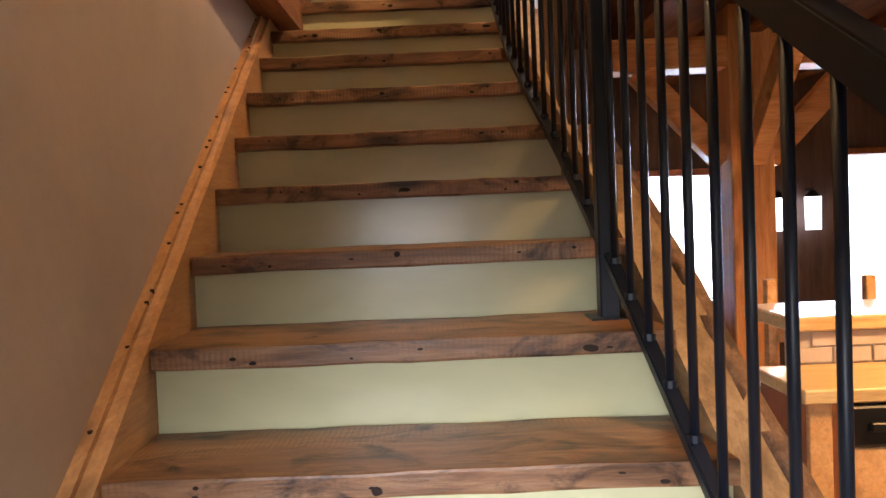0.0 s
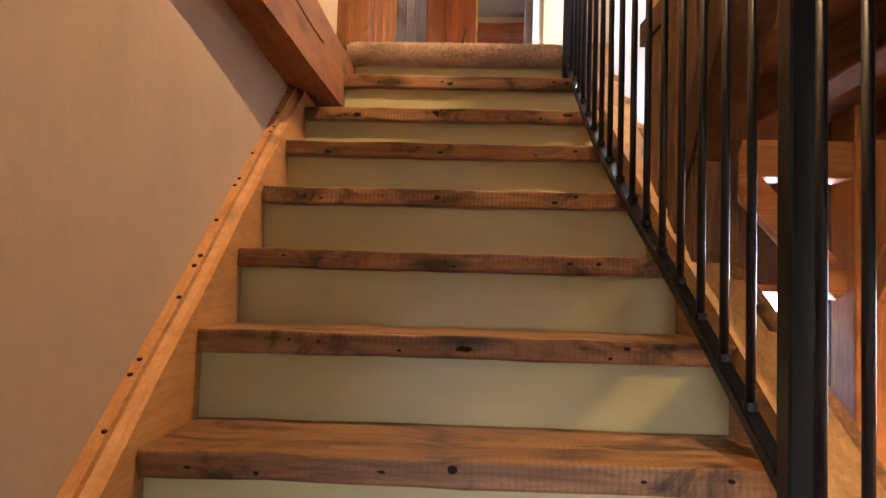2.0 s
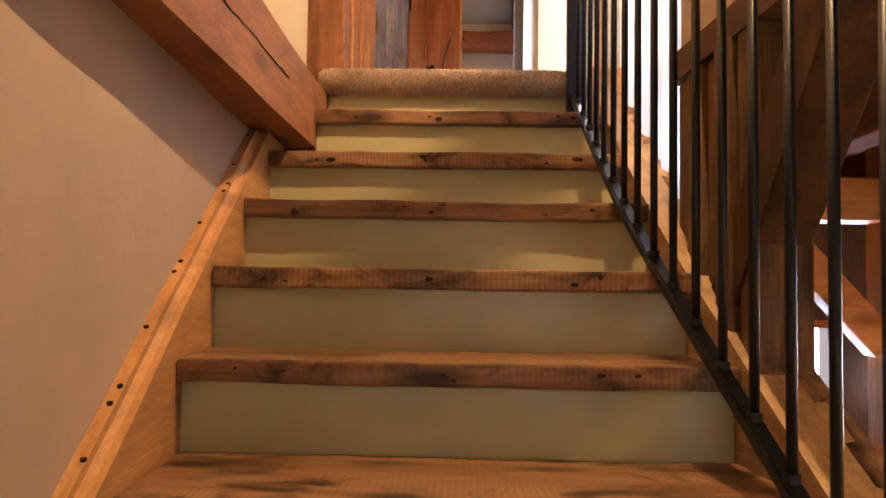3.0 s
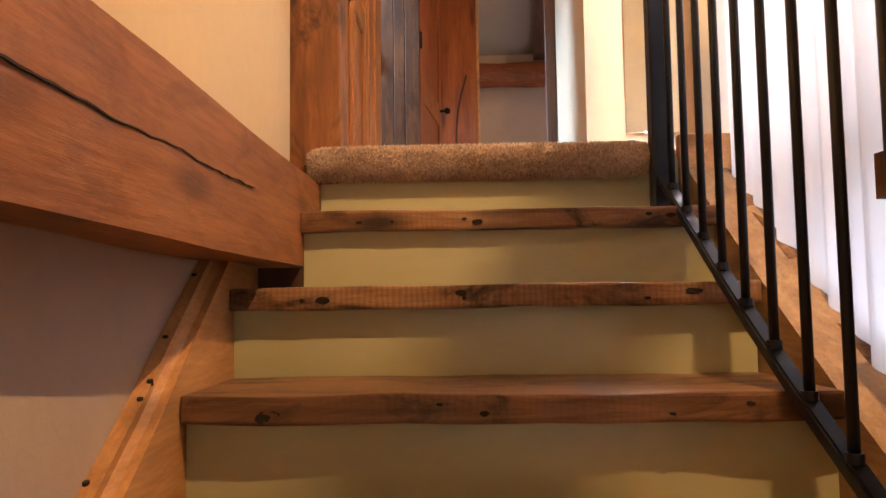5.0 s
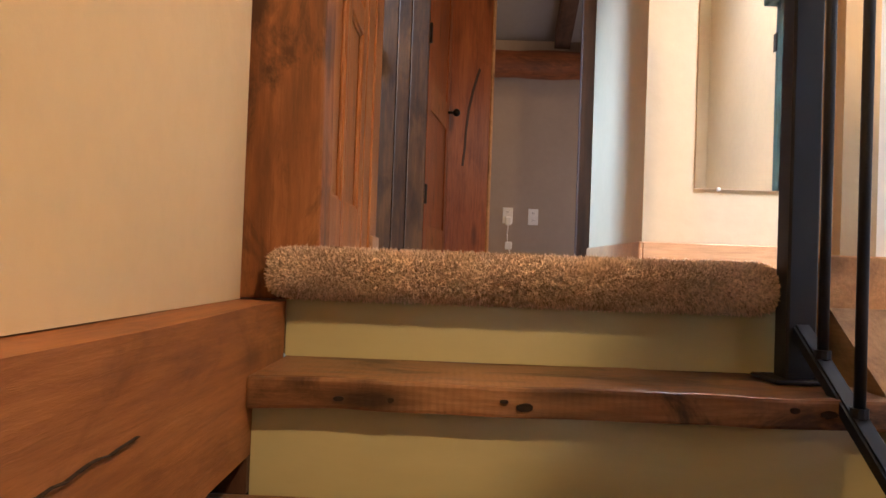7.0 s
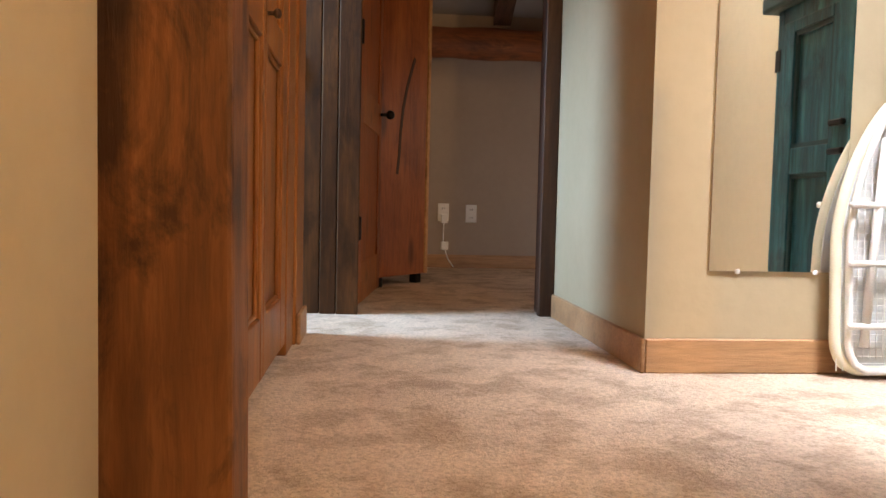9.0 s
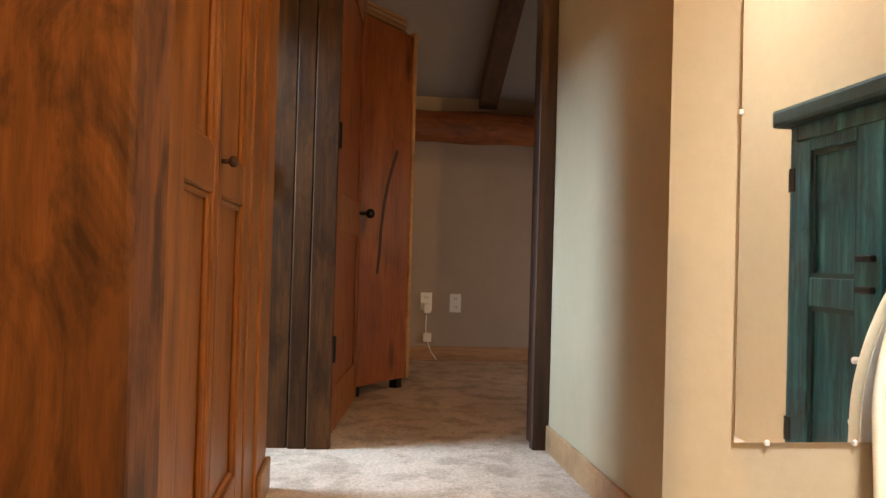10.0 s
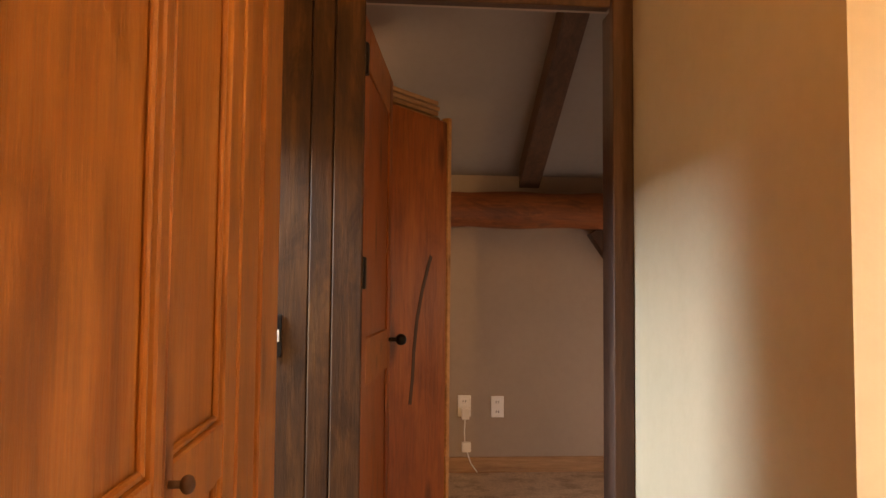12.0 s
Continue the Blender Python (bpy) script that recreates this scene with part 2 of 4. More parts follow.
def box(x0, y0, z0, x1, y1, z1, bev=0.0, seg=1, bm=None):
    bm = bm or bmesh.new()
    lo = [(x0, y0, z0), (x1, y0, z0), (x1, y1, z0), (x0, y1, z0)]
    return hexa(bm, lo, [(x, y, z1) for x, y, _ in lo], bev, seg)


def prism(pts, axis, a, b, bev=0.0):
    """A polygon in the plane across an axis, pulled from a to b."""
    bm = bmesh.new()
    place = {"x": lambda p, q, d: (d, p, q), "y": lambda p, q, d: (p, d, q), "z": lambda p, q, d: (p, q, d)}[axis]
    va = [bm.verts.new(place(p, q, a)) for p, q in pts]
    vb = [bm.verts.new(place(p, q, b)) for p, q in pts]
    k = len(pts)
    bm.faces.new(va[::-1])
    bm.faces.new(vb)
    for i in range(k):
        bm.faces.new((va[i], va[(i + 1) % k], vb[(i + 1) % k], vb[i]))
    bmesh.ops.recalc_face_normals(bm, faces=bm.faces)
    if bev:
        bmesh.ops.bevel(bm, geom=bm.edges[:], offset=bev, segments=1, affect="EDGES")
    return bm


def rod(p, q, r, seg=10, bm=None, r2=None):
    """A round bar between two points."""
    bm = bm or bmesh.new()
    p, q = Vector(p), Vector(q)
    d = q - p
    m = Matrix.Translation((p + q) / 2) @ d.to_track_quat("Z", "Y").to_matrix().to_4x4()
    bmesh.ops.create_cone(bm, cap_ends=True, segments=seg, radius1=r, radius2=r if r2 is None else r2, depth=d.length, matrix=m)
    return bm


def bar(p, q, w, h, bev=0.003, bm=None):
    """A square bar between two points, w across and h up."""
    p, q = Vector(p), Vector(q)
    d = (q - p).normalized()
    side = d.cross(Vector((0, 0, 1)))
    side = side.normalized() if side.length > 1e-4 else Vector((1, 0, 0))
    up = side.cross(d).normalized()
    bm = bm or bmesh.new()
    lo = [p - side * w / 2 - up * h / 2, p + side * w / 2 - up * h / 2, q + side * w / 2 - up * h / 2, q - side * w / 2 - up * h / 2]
    return hexa(bm, lo, [x + up * h for x in lo], bev)


def hewn(bm, amount, scale=3.0, seed=0.0):
    """Unevenness of hand-worked timber."""
    for v in bm.verts:
        n = noise.noise_vector(v.co * scale + Vector((seed, seed, seed)))
        v.co += n * amount
    return bm


def cuts(bm, n, axis):
    """Cross cuts, so that a block can be made uneven."""
    i = "xyz".index(axis)
    lo, hi = min(v.co[i] for v in bm.verts), max(v.co[i] for v in bm.verts)
    no = Vector((0, 0, 0))
    no[i] = 1
    for k in range(1, n):
        co = Vector((0, 0, 0))
        co[i] = lo + (hi - lo) * k / n
        bmesh.ops.bisect_plane(bm, geom=bm.verts[:] + bm.edges[:] + bm.faces[:], plane_co=co, plane_no=no)
    return bm


# ---------------------------------------------------------------- plan of the stairs
NY = [-0.255, 0.03, 0.315, 0.60, 0.885, 1.17, 1.505, 1.797, 2.094, 2.32, 2.61, 2.914, 3.15]
RISE = 0.186


def line_z(y):
    """Height of the line over the nosings."""
    k = max(1, min(len(NY) - 1, sum(1 for a in NY if a <= y)))
    a, b = NY[k - 1], NY[k]
    return RISE * k + RISE * (y - a) / (b - a)


def rail_z(y):
    """Height of the rail's lower bar."""
    return 0.925 + 0.640 * (y - 0.84)


def x_left(y):
    return -0.376 - 0.055 * (y - 1.5)


def x_wall(y):
    return x_left(y) - 0.052


RAIL_Y = [-0.6, 1.0, 1.5, 2.0, 2.3, 2.6, 3.6]
RAIL_X = [0.80, 0.697, 0.662, 0.618, 0.573, 0.548, 0.540]


def x_rail(y):
    """The railing drifts gently inward up the stairs."""
    return sum(float(np.interp(y + d, RAIL_Y, RAIL_X)) for d in (-0.3, -0.15, 0, 0.15, 0.3)) / 5


def x_log(y):
    return x_rail(y) + 0.082


def slab_y(fx0, fx1, y0, y1, z0, z1, n=1):
    """A wall that runs along y between two slanting sides."""
    bm = bmesh.new()
    for i in range(n):
        a, b = y0 + (y1 - y0) * i / n, y0 + (y1 - y0) * (i + 1) / n
        lo = [(fx0(a), a, z0), (fx1(a), a, z0), (fx1(b), b, z0), (fx0(b), b, z0)]
        hexa(bm, lo, [(x, y, z1) for x, y, _ in lo])
    return bm


def structure(name, bm, material, label="", category="wall"):
    return tagged(part(name, bm, material), label, category, kind="structure")


# ---------------------------------------------------------------- large structure
structure("wall_stairs_left", slab_y(lambda y: x_wall(y) - 0.15, x_wall, -2.0, 3.5, 0, 2.52), M_WALL, "taupe rough plaster wall beside the stairs")
structure("wall_upper_left", box(-0.60, -2.0, 2.522, -0.437, 3.36, 5.0), M_CREAM, "cream plaster wall above the timber beam")
structure("floor_ground", box(-1.2, -3.5, -0.1, 7.2, 6.0, 0.0), M_OAKTOP, "wooden ground floor of the great room", "floor")
landing = structure("floor_landing", box(-1.8, 3.42, 2.42, 3.2, 8.2, FLOOR), M_CARPET, "tan carpet on the upper landing and hall", "floor")
wb = bmesh.new()
for x0, x1, z0, z1 in ((-1.2, -0.36, 0, 5.0), (-0.36, 0.46, 0, 0.55), (-0.36, 0.46, 1.75, 5.0), (0.46, 7.2, 0, 5.0)):
    box(x0, -1.45, z0, x1, -1.3, z1, bm=wb)
structure("wall_behind", wb, M_CREAM, "cream wall with a small window behind the foot of the stairs")
structure("ceiling_upper", box(-1.8, -2.15, 5.0, 3.2, 5.9, 5.1), M_CREAM, "cream ceiling over stairs and hall", "ceiling")

# great room shell, seen under and beside the stairs
GR_Y = 5.0
gw = bmesh.new()
for x0, x1, z0, z1 in ((0.8, 1.67, 0, 2.5), (1.67, 2.27, 0, 0.72), (1.67, 2.27, 1.62, 2.5), (2.27, 3.09, 0, 2.5),
                       (3.09, 4.0, 0, 0.62), (3.09, 4.0, 1.72, 2.5), (4.0, 7.2, 0, 2.5)):
    box(x0, GR_Y, z0, x1, GR_Y + 0.16, z1, bm=gw)
structure("wall_great_room", gw, M_DARKTIMBER, "dark timber end wall of the great room with windows")
structure("wall_great_room_side", box(7.05, -2.0, 0, 7.2, GR_Y, 2.5), M_DARKTIMBER, "dark timber side wall of the great room")
structure("wall_under_stairs", box(0.66, 3.5, 0, 0.80, GR_Y + 0.16, 2.40), M_DARKTIMBER, "timber wall under the landing")
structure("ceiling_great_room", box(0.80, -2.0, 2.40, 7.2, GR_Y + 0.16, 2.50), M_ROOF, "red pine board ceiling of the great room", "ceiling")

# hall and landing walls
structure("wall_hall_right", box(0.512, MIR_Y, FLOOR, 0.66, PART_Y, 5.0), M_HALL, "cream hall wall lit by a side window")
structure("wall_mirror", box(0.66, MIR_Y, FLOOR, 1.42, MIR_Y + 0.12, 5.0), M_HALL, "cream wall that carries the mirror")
structure("wall_landing_right", box(1.27, 2.552, FLOOR, 1.42, MIR_Y, 5.0), M_CREAM, "cream wall at the side of the landing")
structure("floor_alcove", box(0.86, 2.552, 2.50, 1.27, 3.419, FLOOR), M_CARPET, "tan carpet beside the stair window", "floor")
structure("wall_hall_left", box(-0.60, 3.50, FLOOR, -0.408, 3.60, 5.0), M_CREAM, "cream wall beside the closet")
structure("wall_hall_left_over", box(-0.60, 3.60, 4.502, -0.385, 4.80, 5.0), M_CREAM, "cream wall over the closet doors")
structure("wall_closet_back", box(-0.95, 3.50, FLOOR, -0.85, 4.80, 5.0), M_CREAM, "plain back of the closet")
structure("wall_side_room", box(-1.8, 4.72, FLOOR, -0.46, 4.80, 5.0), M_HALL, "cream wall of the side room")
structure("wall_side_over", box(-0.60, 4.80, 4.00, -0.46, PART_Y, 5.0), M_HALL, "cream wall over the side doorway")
sr = bmesh.new()
for y0, y1, z0, z1 in ((4.80, 5.9, FLOOR, 4.10), (4.80, 5.9, 4.75, 5.0)):
    box(-1.75, y0, z0, -1.62, y1, z1, bm=sr)
structure("wall_side_room_window", sr, M_HALL, "cream outer wall of the side room")

# partition with the doorway to the far room
pw = bmesh.new()
for x0, x1, z0, z1 in ((-1.75, -0.235, FLOOR, 5.0), (0.495, 1.8, FLOOR, 5.0), (-0.235, 0.495, 4.40, 5.0)):
    box(x0, PART_Y + 0.02, z0, x1, PART_Y + 0.12, z1, bm=pw)
structure("wall_partition", pw, M_ROOM, "partition wall with the doorway to the far room")
structure("wall_far_end", box(-1.75, BACK_Y, FLOOR, 1.8, BACK_Y + 0.12, 5.4), M_ROOM, "taupe end wall of the far room")
structure("wall_far_left", box(-1.75, PART_Y + 0.12, FLOOR, -1.65, BACK_Y, 5.4), M_ROOM, "taupe side wall of the far room")
structure("wall_far_right", box(1.7, PART_Y + 0.12, FLOOR, 1.8, BACK_Y, 5.4), M_ROOM, "taupe side wall of the far room")
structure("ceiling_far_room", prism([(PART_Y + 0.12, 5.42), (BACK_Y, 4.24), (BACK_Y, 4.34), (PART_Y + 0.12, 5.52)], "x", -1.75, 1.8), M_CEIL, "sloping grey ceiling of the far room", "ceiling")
structure("ceiling_side_room", box(-1.8, 4.7, 4.9, -0.6, 5.3, 5.0), M_CREAM, "plain ceiling of the side room", "ceiling")

# trims of the doorway
trim_l = thing("door_trim", "dark weathered boards framing the doorway", "door frame", kind="structure")
for x0, x1, y0 in ((-0.445, -0.345, 0.0), (-0.342, -0.285, -0.012), (-0.282, -0.205, -0.02)):
    part("board", cuts(box(x0, PART_Y + y0, FLOOR, x1, PART_Y + 0.018 , 4.47, 0.003), 6, "z"), M_GREY, trim_l)
part("jamb", box(-0.232, PART_Y + 0.02, FLOOR, -0.212, PART_Y + 0.12, 4.38, 0.002), M_DARKTIMBER, trim_l)
part("jamb", box(0.472, PART_Y - 0.02, FLOOR, 0.492, PART_Y + 0.12, 4.38, 0.002), M_DARKTIMBER, trim_l)
part("board", box(0.455, PART_Y - 0.035, FLOOR, 0.511, PART_Y + 0.0, 4.47, 0.003), M_DARKTIMBER, trim_l)
part("head_board", box(-0.205, PART_Y - 0.02, 4.365, 0.455, PART_Y + 0.018, 4.47, 0.003), M_DARKTIMBER, trim_l)

# baseboards
def baseboard(x0, y0, x1, y1):
    return structure("baseboard", box(x0, y0, FLOOR, x1, y1, FLOOR + 0.085, 0.003), M_BASE, "brown pine baseboard", "baseboard")


baseboard(0.500, MIR_Y - 0.012, 0.511, PART_Y - 0.04)
baseboard(0.512, MIR_Y - 0.012, 1.268, MIR_Y - 0.001)
baseboard(-0.6, BACK_Y - 0.013, 1.69, BACK_Y - 0.001)
baseboard(1.255, 3.53, 1.269, 3.66)

# ---------------------------------------------------------------- stairs
stairs = thing("staircase", "steep stairs with reclaimed wooden treads and sage green risers", "stairs")
for k, y in enumerate(NY, 1):
    y2 = NY[k] if k < len(NY) else 3.388
    z = RISE * k
    xa = (lambda v: -0.36) if k >= 13 else x_left
    b = bmesh.new()
    lo = [(xa(y), y, z - 0.048), (x_log(y) - 0.001, y, z - 0.048), (x_log(y2) - 0.001, y2 + 0.03, z - 0.048), (xa(y2), y2 + 0.03, z - 0.048)]
    hexa(b, lo, [(p, q, z) for p, q, _ in lo], 0.006, 2)
    cuts(b, 14, "x")
    hewn(b, 0.0045, 8.0, k * 3.1)
    t = part("tread", b, M_TREAD, stairs)
    yr = y + 0.036
    part("riser", box(xa(yr), yr, z - RISE - 0.012, x_log(yr) - 0.001, yr + 0.018, z - 0.046), M_RISER, stairs, "sage green painted riser")
    rng = random.Random(k)
    for cx in (0.12, 0.42, 0.80):
        for d in (0.0, rng.uniform(0.05, 0.08)):
            u = cx + rng.uniform(-0.06, 0.06)
            px = xa(y) + (x_log(y) - xa(y)) * u + d
            hz, hr = z - rng.uniform(0.014, 0.036), rng.choice((0.0035, 0.005, 0.007, 0.0095))
            h = rod((px, y - 0.0025, hz), (px, y + 0.004, hz), hr, 9)
            bmesh.ops.scale(h, vec=(rng.uniform(0.9, 2.0), 1, rng.uniform(0.6, 1.0)), space=Matrix.Translation((-px, 0, -hz)), verts=h.verts)
            hewn(h, hr * 0.35, 90.0, px * 7)
            part("nail_hole", h, M_HOLE, t)
part("riser", box(-0.36, 3.398, RISE * 13 + 0.001, x_log(3.43), 3.416, FLOOR - 0.02), M_RISER, stairs, "sage green painted riser")


part("filler", box(x_left(3.18), 3.172, RISE * 12 + 0.001, -0.361, 3.19, 2.286), M_DARKTIMBER, stairs, "dark wooden filler under the beam")


def slanted(fa, fb, y0, y1, lift0, lift1, n, zf):
    """A sloping timber along the stairs: sides fa and fb in plan, lower and upper height over the line zf."""
    bm = bmesh.new()
    rings = []
    for i in range(n + 1):
        y = y0 + (y1 - y0) * i / n
        rings.append([bm.verts.new(p) for p in ((fa(y), y, zf(y) + lift0), (fb(y), y, zf(y) + lift0), (fb(y), y, zf(y) + lift1), (fa(y), y, zf(y) + lift1))])
    for a, b in zip(rings, rings[1:]):
        for j in range(4):
            bm.faces.new((a[j], a[(j + 1) % 4], b[(j + 1) % 4], b[j]))
    bm.faces.new(rings[0][::-1])
    bm.faces.new(rings[-1])
    bmesh.ops.recalc_face_normals(bm, faces=bm.faces)
    return bm


def mean_z(y):
    return 0.985 + 0.668 * (y - 1.0)


st = slanted(lambda y: x_wall(y) + 0.001, lambda y: x_left(y) - 0.001, -0.42, 3.32, -0.30, 0.055, 28, mean_z)
bmesh.ops.bevel(st, geom=[e for e in st.edges if all(v.co.x > x_left(v.co.y) - 0.01 and v.co.z > mean_z(v.co.y) for v in e.verts)], offset=0.026, segments=3, affect="EDGES")
hewn(st, 0.003, 6.0)
stringer = tagged(part("stair_stringer", st, M_STRINGER), "orange pine stringer board with nail holes along the plaster wall", "stringer")
rng = random.Random(4)
for i in range(16):
    y = 0.5 + i * 0.155 + rng.uniform(-0.03, 0.03)
    x = x_left(y) - 0.04 + rng.uniform(-0.008, 0.012)
    z = mean_z(y) + 0.054
    for j in range(rng.choice((1, 1, 2))):
        part("nail_hole", rod((x, y + 0.035 * j, z - 0.006 + 0.0234 * j), (x, y + 0.035 * j - 0.002, z + 0.003 + 0.0234 * j), 0.005, 9), M_HOLE, stringer)

lg = slanted(lambda y: x_log(y) + 0.001, lambda y: x_log(y) + 0.105, -0.42, 3.40, -0.32, -0.035, 40, mean_z)
hewn(lg, 0.003, 5.0, 2.0)
log = tagged(part("slab_stringer", lg, M_LOG), "thick live-edge timber slab carrying the stairs outside the railing", "stringer")
bk = slanted(lambda y: x_log(y) + 0.085, lambda y: x_log(y) + 0.130 + 0.005 * noise.noise(Vector((y * 4, 0, 3))), -0.42, 3.38, -0.30, -0.035, 80, mean_z)
hewn(bk, 0.0035, 7.0, 5.0)
part("bark_edge", bk, M_BARK, log, "rough bark-brown waney edge", smooth=True)

# railing
rail = thing("stair_railing", "black iron stair railing with round balusters", "railing")


def rp(y, lift=0.0):
    return (x_rail(y), y, rail_z(y) + lift)


def sweep(y0, y1, lift, w, h, n=30):
    """A flat bar that follows the railing's line."""
    bm = slanted(lambda y: x_rail(y) - w / 2, lambda y: x_rail(y) + w / 2, y0, y1, lift - h / 2, lift + h / 2, n, rail_z)
    longs = [e for e in bm.edges if abs(e.verts[0].co.y - e.verts[1].co.y) > 0.02]
    bmesh.ops.bevel(bm, geom=longs, offset=0.004, segments=2, affect="EDGES")
    return bm


part("bottom_rail", sweep(-0.15, 3.34, 0.0, 0.030, 0.030), M_IRON, rail)
part("handrail", sweep(-0.15, 3.34, 0.885, 0.044, 0.062), M_IRON, rail, "wide black flat handrail")
for i in range(30):
    y = 3.233 - 0.112 * i
    if abs(y - 1.385) > 0.05:
        part("baluster", rod(rp(y, 0.0), rp(y, 0.875), 0.0085, 10), M_IRON, rail, smooth=True)
        part("collar", rod(rp(y, 0.012), rp(y, 0.026), 0.013, 10), M_IRON, rail)
part("newel_post", box(x_rail(1.39) - 0.024, 1.366, RISE * 6, x_rail(1.39) + 0.024, 1.414, rail_z(1.39) + 1.9, 0.004), M_IRON, rail)
part("newel_post", box(x_rail(3.33) - 0.026, 3.305, RISE * 13, x_rail(3.33) + 0.026, 3.357, rail_z(3.33) + 1.05, 0.004), M_IRON, rail)
part("foot_plate", box(x_rail(3.33) - 0.055, 3.275, RISE * 13, x_rail(3.33) + 0.055, 3.385, RISE * 13 + 0.007, 0.002), M_IRON, rail)
part("foot_plate", box(x_rail(1.39) - 0.05, 1.34, RISE * 6, x_rail(1.39) + 0.05, 1.44, RISE * 6 + 0.006, 0.002), M_IRON, rail)

# carpet roll over the top step
cr = bmesh.new()
ring_n, segs = 16, 70
rings = []
for i in range(segs + 1):
    x = -0.392 + (0.53 + 0.392) * i / segs
    end = math.sqrt(max(0.0, 1 - (1 - min(1.0, min(i, segs - i) / 3.5)) ** 2))
    ring = []
    for j in range(ring_n):
        a = 2 * math.pi * j / ring_n
        r = 0.044 * (0.25 + 0.75 * end)
        ring.append(cr.verts.new((x, 3.380 + 1.1 * r * math.cos(a), 2.573 + 0.94 * r * math.sin(a))))
    rings.append(ring)
for a, b in zip(rings, rings[1:]):
    for j in range(ring_n):
        cr.faces.new((a[j], a[(j + 1) % ring_n], b[(j + 1) % ring_n], b[j]))
cr.faces.new(rings[0])
cr.faces.new(rings[-1][::-1])
bmesh.ops.recalc_face_normals(cr, faces=cr.faces)
hewn(cr, 0.004, 14.0)
roll = tagged(part("carpet_nosing", cr, M_CARPET, smooth=True), "thick tan carpet rolled over the top step", "carpet")

# tufts of the pile
rng = random.Random(21)
verts, faces = [], []


def tuft(p, d, h, w):
    p, d = Vector(p), Vector(d).normalized()
    d = (d + Vector((rng.uniform(-0.5, 0.5), rng.uniform(-0.5, 0.5), rng.uniform(-0.5, 0.5)))).normalized()
    side = d.orthogonal().normalized()
    other = d.cross(side)
    k = len(verts)
    a = rng.uniform(0, 6.28)
    for j in range(3):
        b = a + j * 2.094
        verts.append(p - d * 0.002 + (side * math.cos(b) + other * math.sin(b)) * w)
    verts.append(p + d * h)
    faces.extend(((k, k + 1, k + 3), (k + 1, k + 2, k + 3), (k + 2, k, k + 3)))


for _ in range(16000):
    x, a = rng.uniform(-0.385, 0.525), rng.uniform(0.3, 5.0)
    d = min(1.0, min(x + 0.392, 0.53 - x) / 0.046)
    s = 0.25 + 0.75 * math.sqrt(1 - (1 - d) ** 2)
    tuft((x, 3.380 + 0.048 * s * math.cos(a), 2.573 + 0.040 * s * math.sin(a)), ((d - 1) * (1 if x < 0 else -1), math.cos(a), math.sin(a)), rng.uniform(0.006, 0.014), rng.uniform(0.0026, 0.0045))


def pile_of(parent):
    me = bpy.data.meshes.new("pile")
    me.from_pydata(verts, [], faces)
    me.materials.append(M_CARPET)
    ob = new("pile", me)
    ob.parent = parent
    tagged(ob, "shaggy tan carpet pile", kind="stuff")


pile_of(roll)

# ---------------------------------------------------------------- timbers round the stairwell
bm = slab_y(lambda y: x_wall(y) + 0.002, lambda y: -0.361, -1.3, 3.396, 2.287, 2.52)
cuts(bm, 22, "y")
hewn(bm, 0.005, 2.5, 1.0)
tagged(part("floor_beam", bm, M_BEAM), "heavy orange-brown hewn beam with a long crack", "beam")
bm = cuts(box(-0.480, 3.398, 2.521, -0.305, 3.50, 5.0, 0.006, 2), 16, "z")
hewn(bm, 0.004, 3.0, 7.0)
tagged(part("timber_post", bm, M_POST), "weathered brown timber post with dark knots above the stairs", "post")

bm = cuts(slab_y(lambda y: x_log(y) + 0.03, lambda y: x_log(y) + 0.18, -1.3, 2.552, 2.345, 2.415), 20, "y")
tagged(part("floor_beam", hewn(bm, 0.004, 2.5, 4.0), M_DARKTIMBER_Y), "dark stained ledge beam beside the stairwell", "beam")
for i, (y0, y1, x0) in enumerate(((2.07, 2.16, 0.700), (2.175, 2.262, 0.686), (2.275, 2.345, 0.700), (2.352, 2.452, 0.684), (2.462, 2.551, 0.694))):
    bm = cuts(box(x0, y0, 1.45 + 0.06 * i, 0.81, y1, 2.345, 0.005), 8, "z")
    tagged(part("wall_board", hewn(bm, 0.004, 4.0, 2.0 + i), M_ROUGH), "rough brown weathered board under the ledge beam", "board", group="boards beside the upper stairs")
tagged(part("timber_brace", hewn(bar((0.75, 2.30, 1.75), (0.75, 1.75, 2.36), 0.11, 0.13, 0.005), 0.003), M_GREY), "rough diagonal timber brace", "brace")

# window beside the upper stairs
win = thing("window_1", "bright window with a sheer white curtain beside the upper stairs", "window", kind="structure")
part("side_panel", box(0.72, 2.552, 1.9, 0.80, 2.60, 5.0), M_CREAM, win)
part("side_panel", box(0.66, 3.42, 2.42, 0.80, 3.52, 5.0), M_CREAM, win)
part("head", box(0.72, 2.60, 4.5, 0.80, 3.42, 5.0), M_CREAM, win)
cu = bmesh.new()
pv = None
for i in range(121):
    yy = 2.56 + 0.87 * i / 120
    xx = 0.735 + 0.010 * math.sin(i * 0.62) + 0.006 * math.sin(i * 0.23 + 1)
    a, b = cu.verts.new((xx, yy, mean_z(yy) - 0.22)), cu.verts.new((xx, yy, 4.55))
    if pv:
        cu.faces.new((pv[0], a, b, pv[1]))
    pv = (a, b)
part("trim_board", box(0.605, 3.386, 2.30, 0.80, 3.419, 2.64, 0.003), M_STRINGER, win, "pine trim board at the head of the slab")
part("curtain", cu, M_SHEER, win, "sheer white curtain", smooth=True)

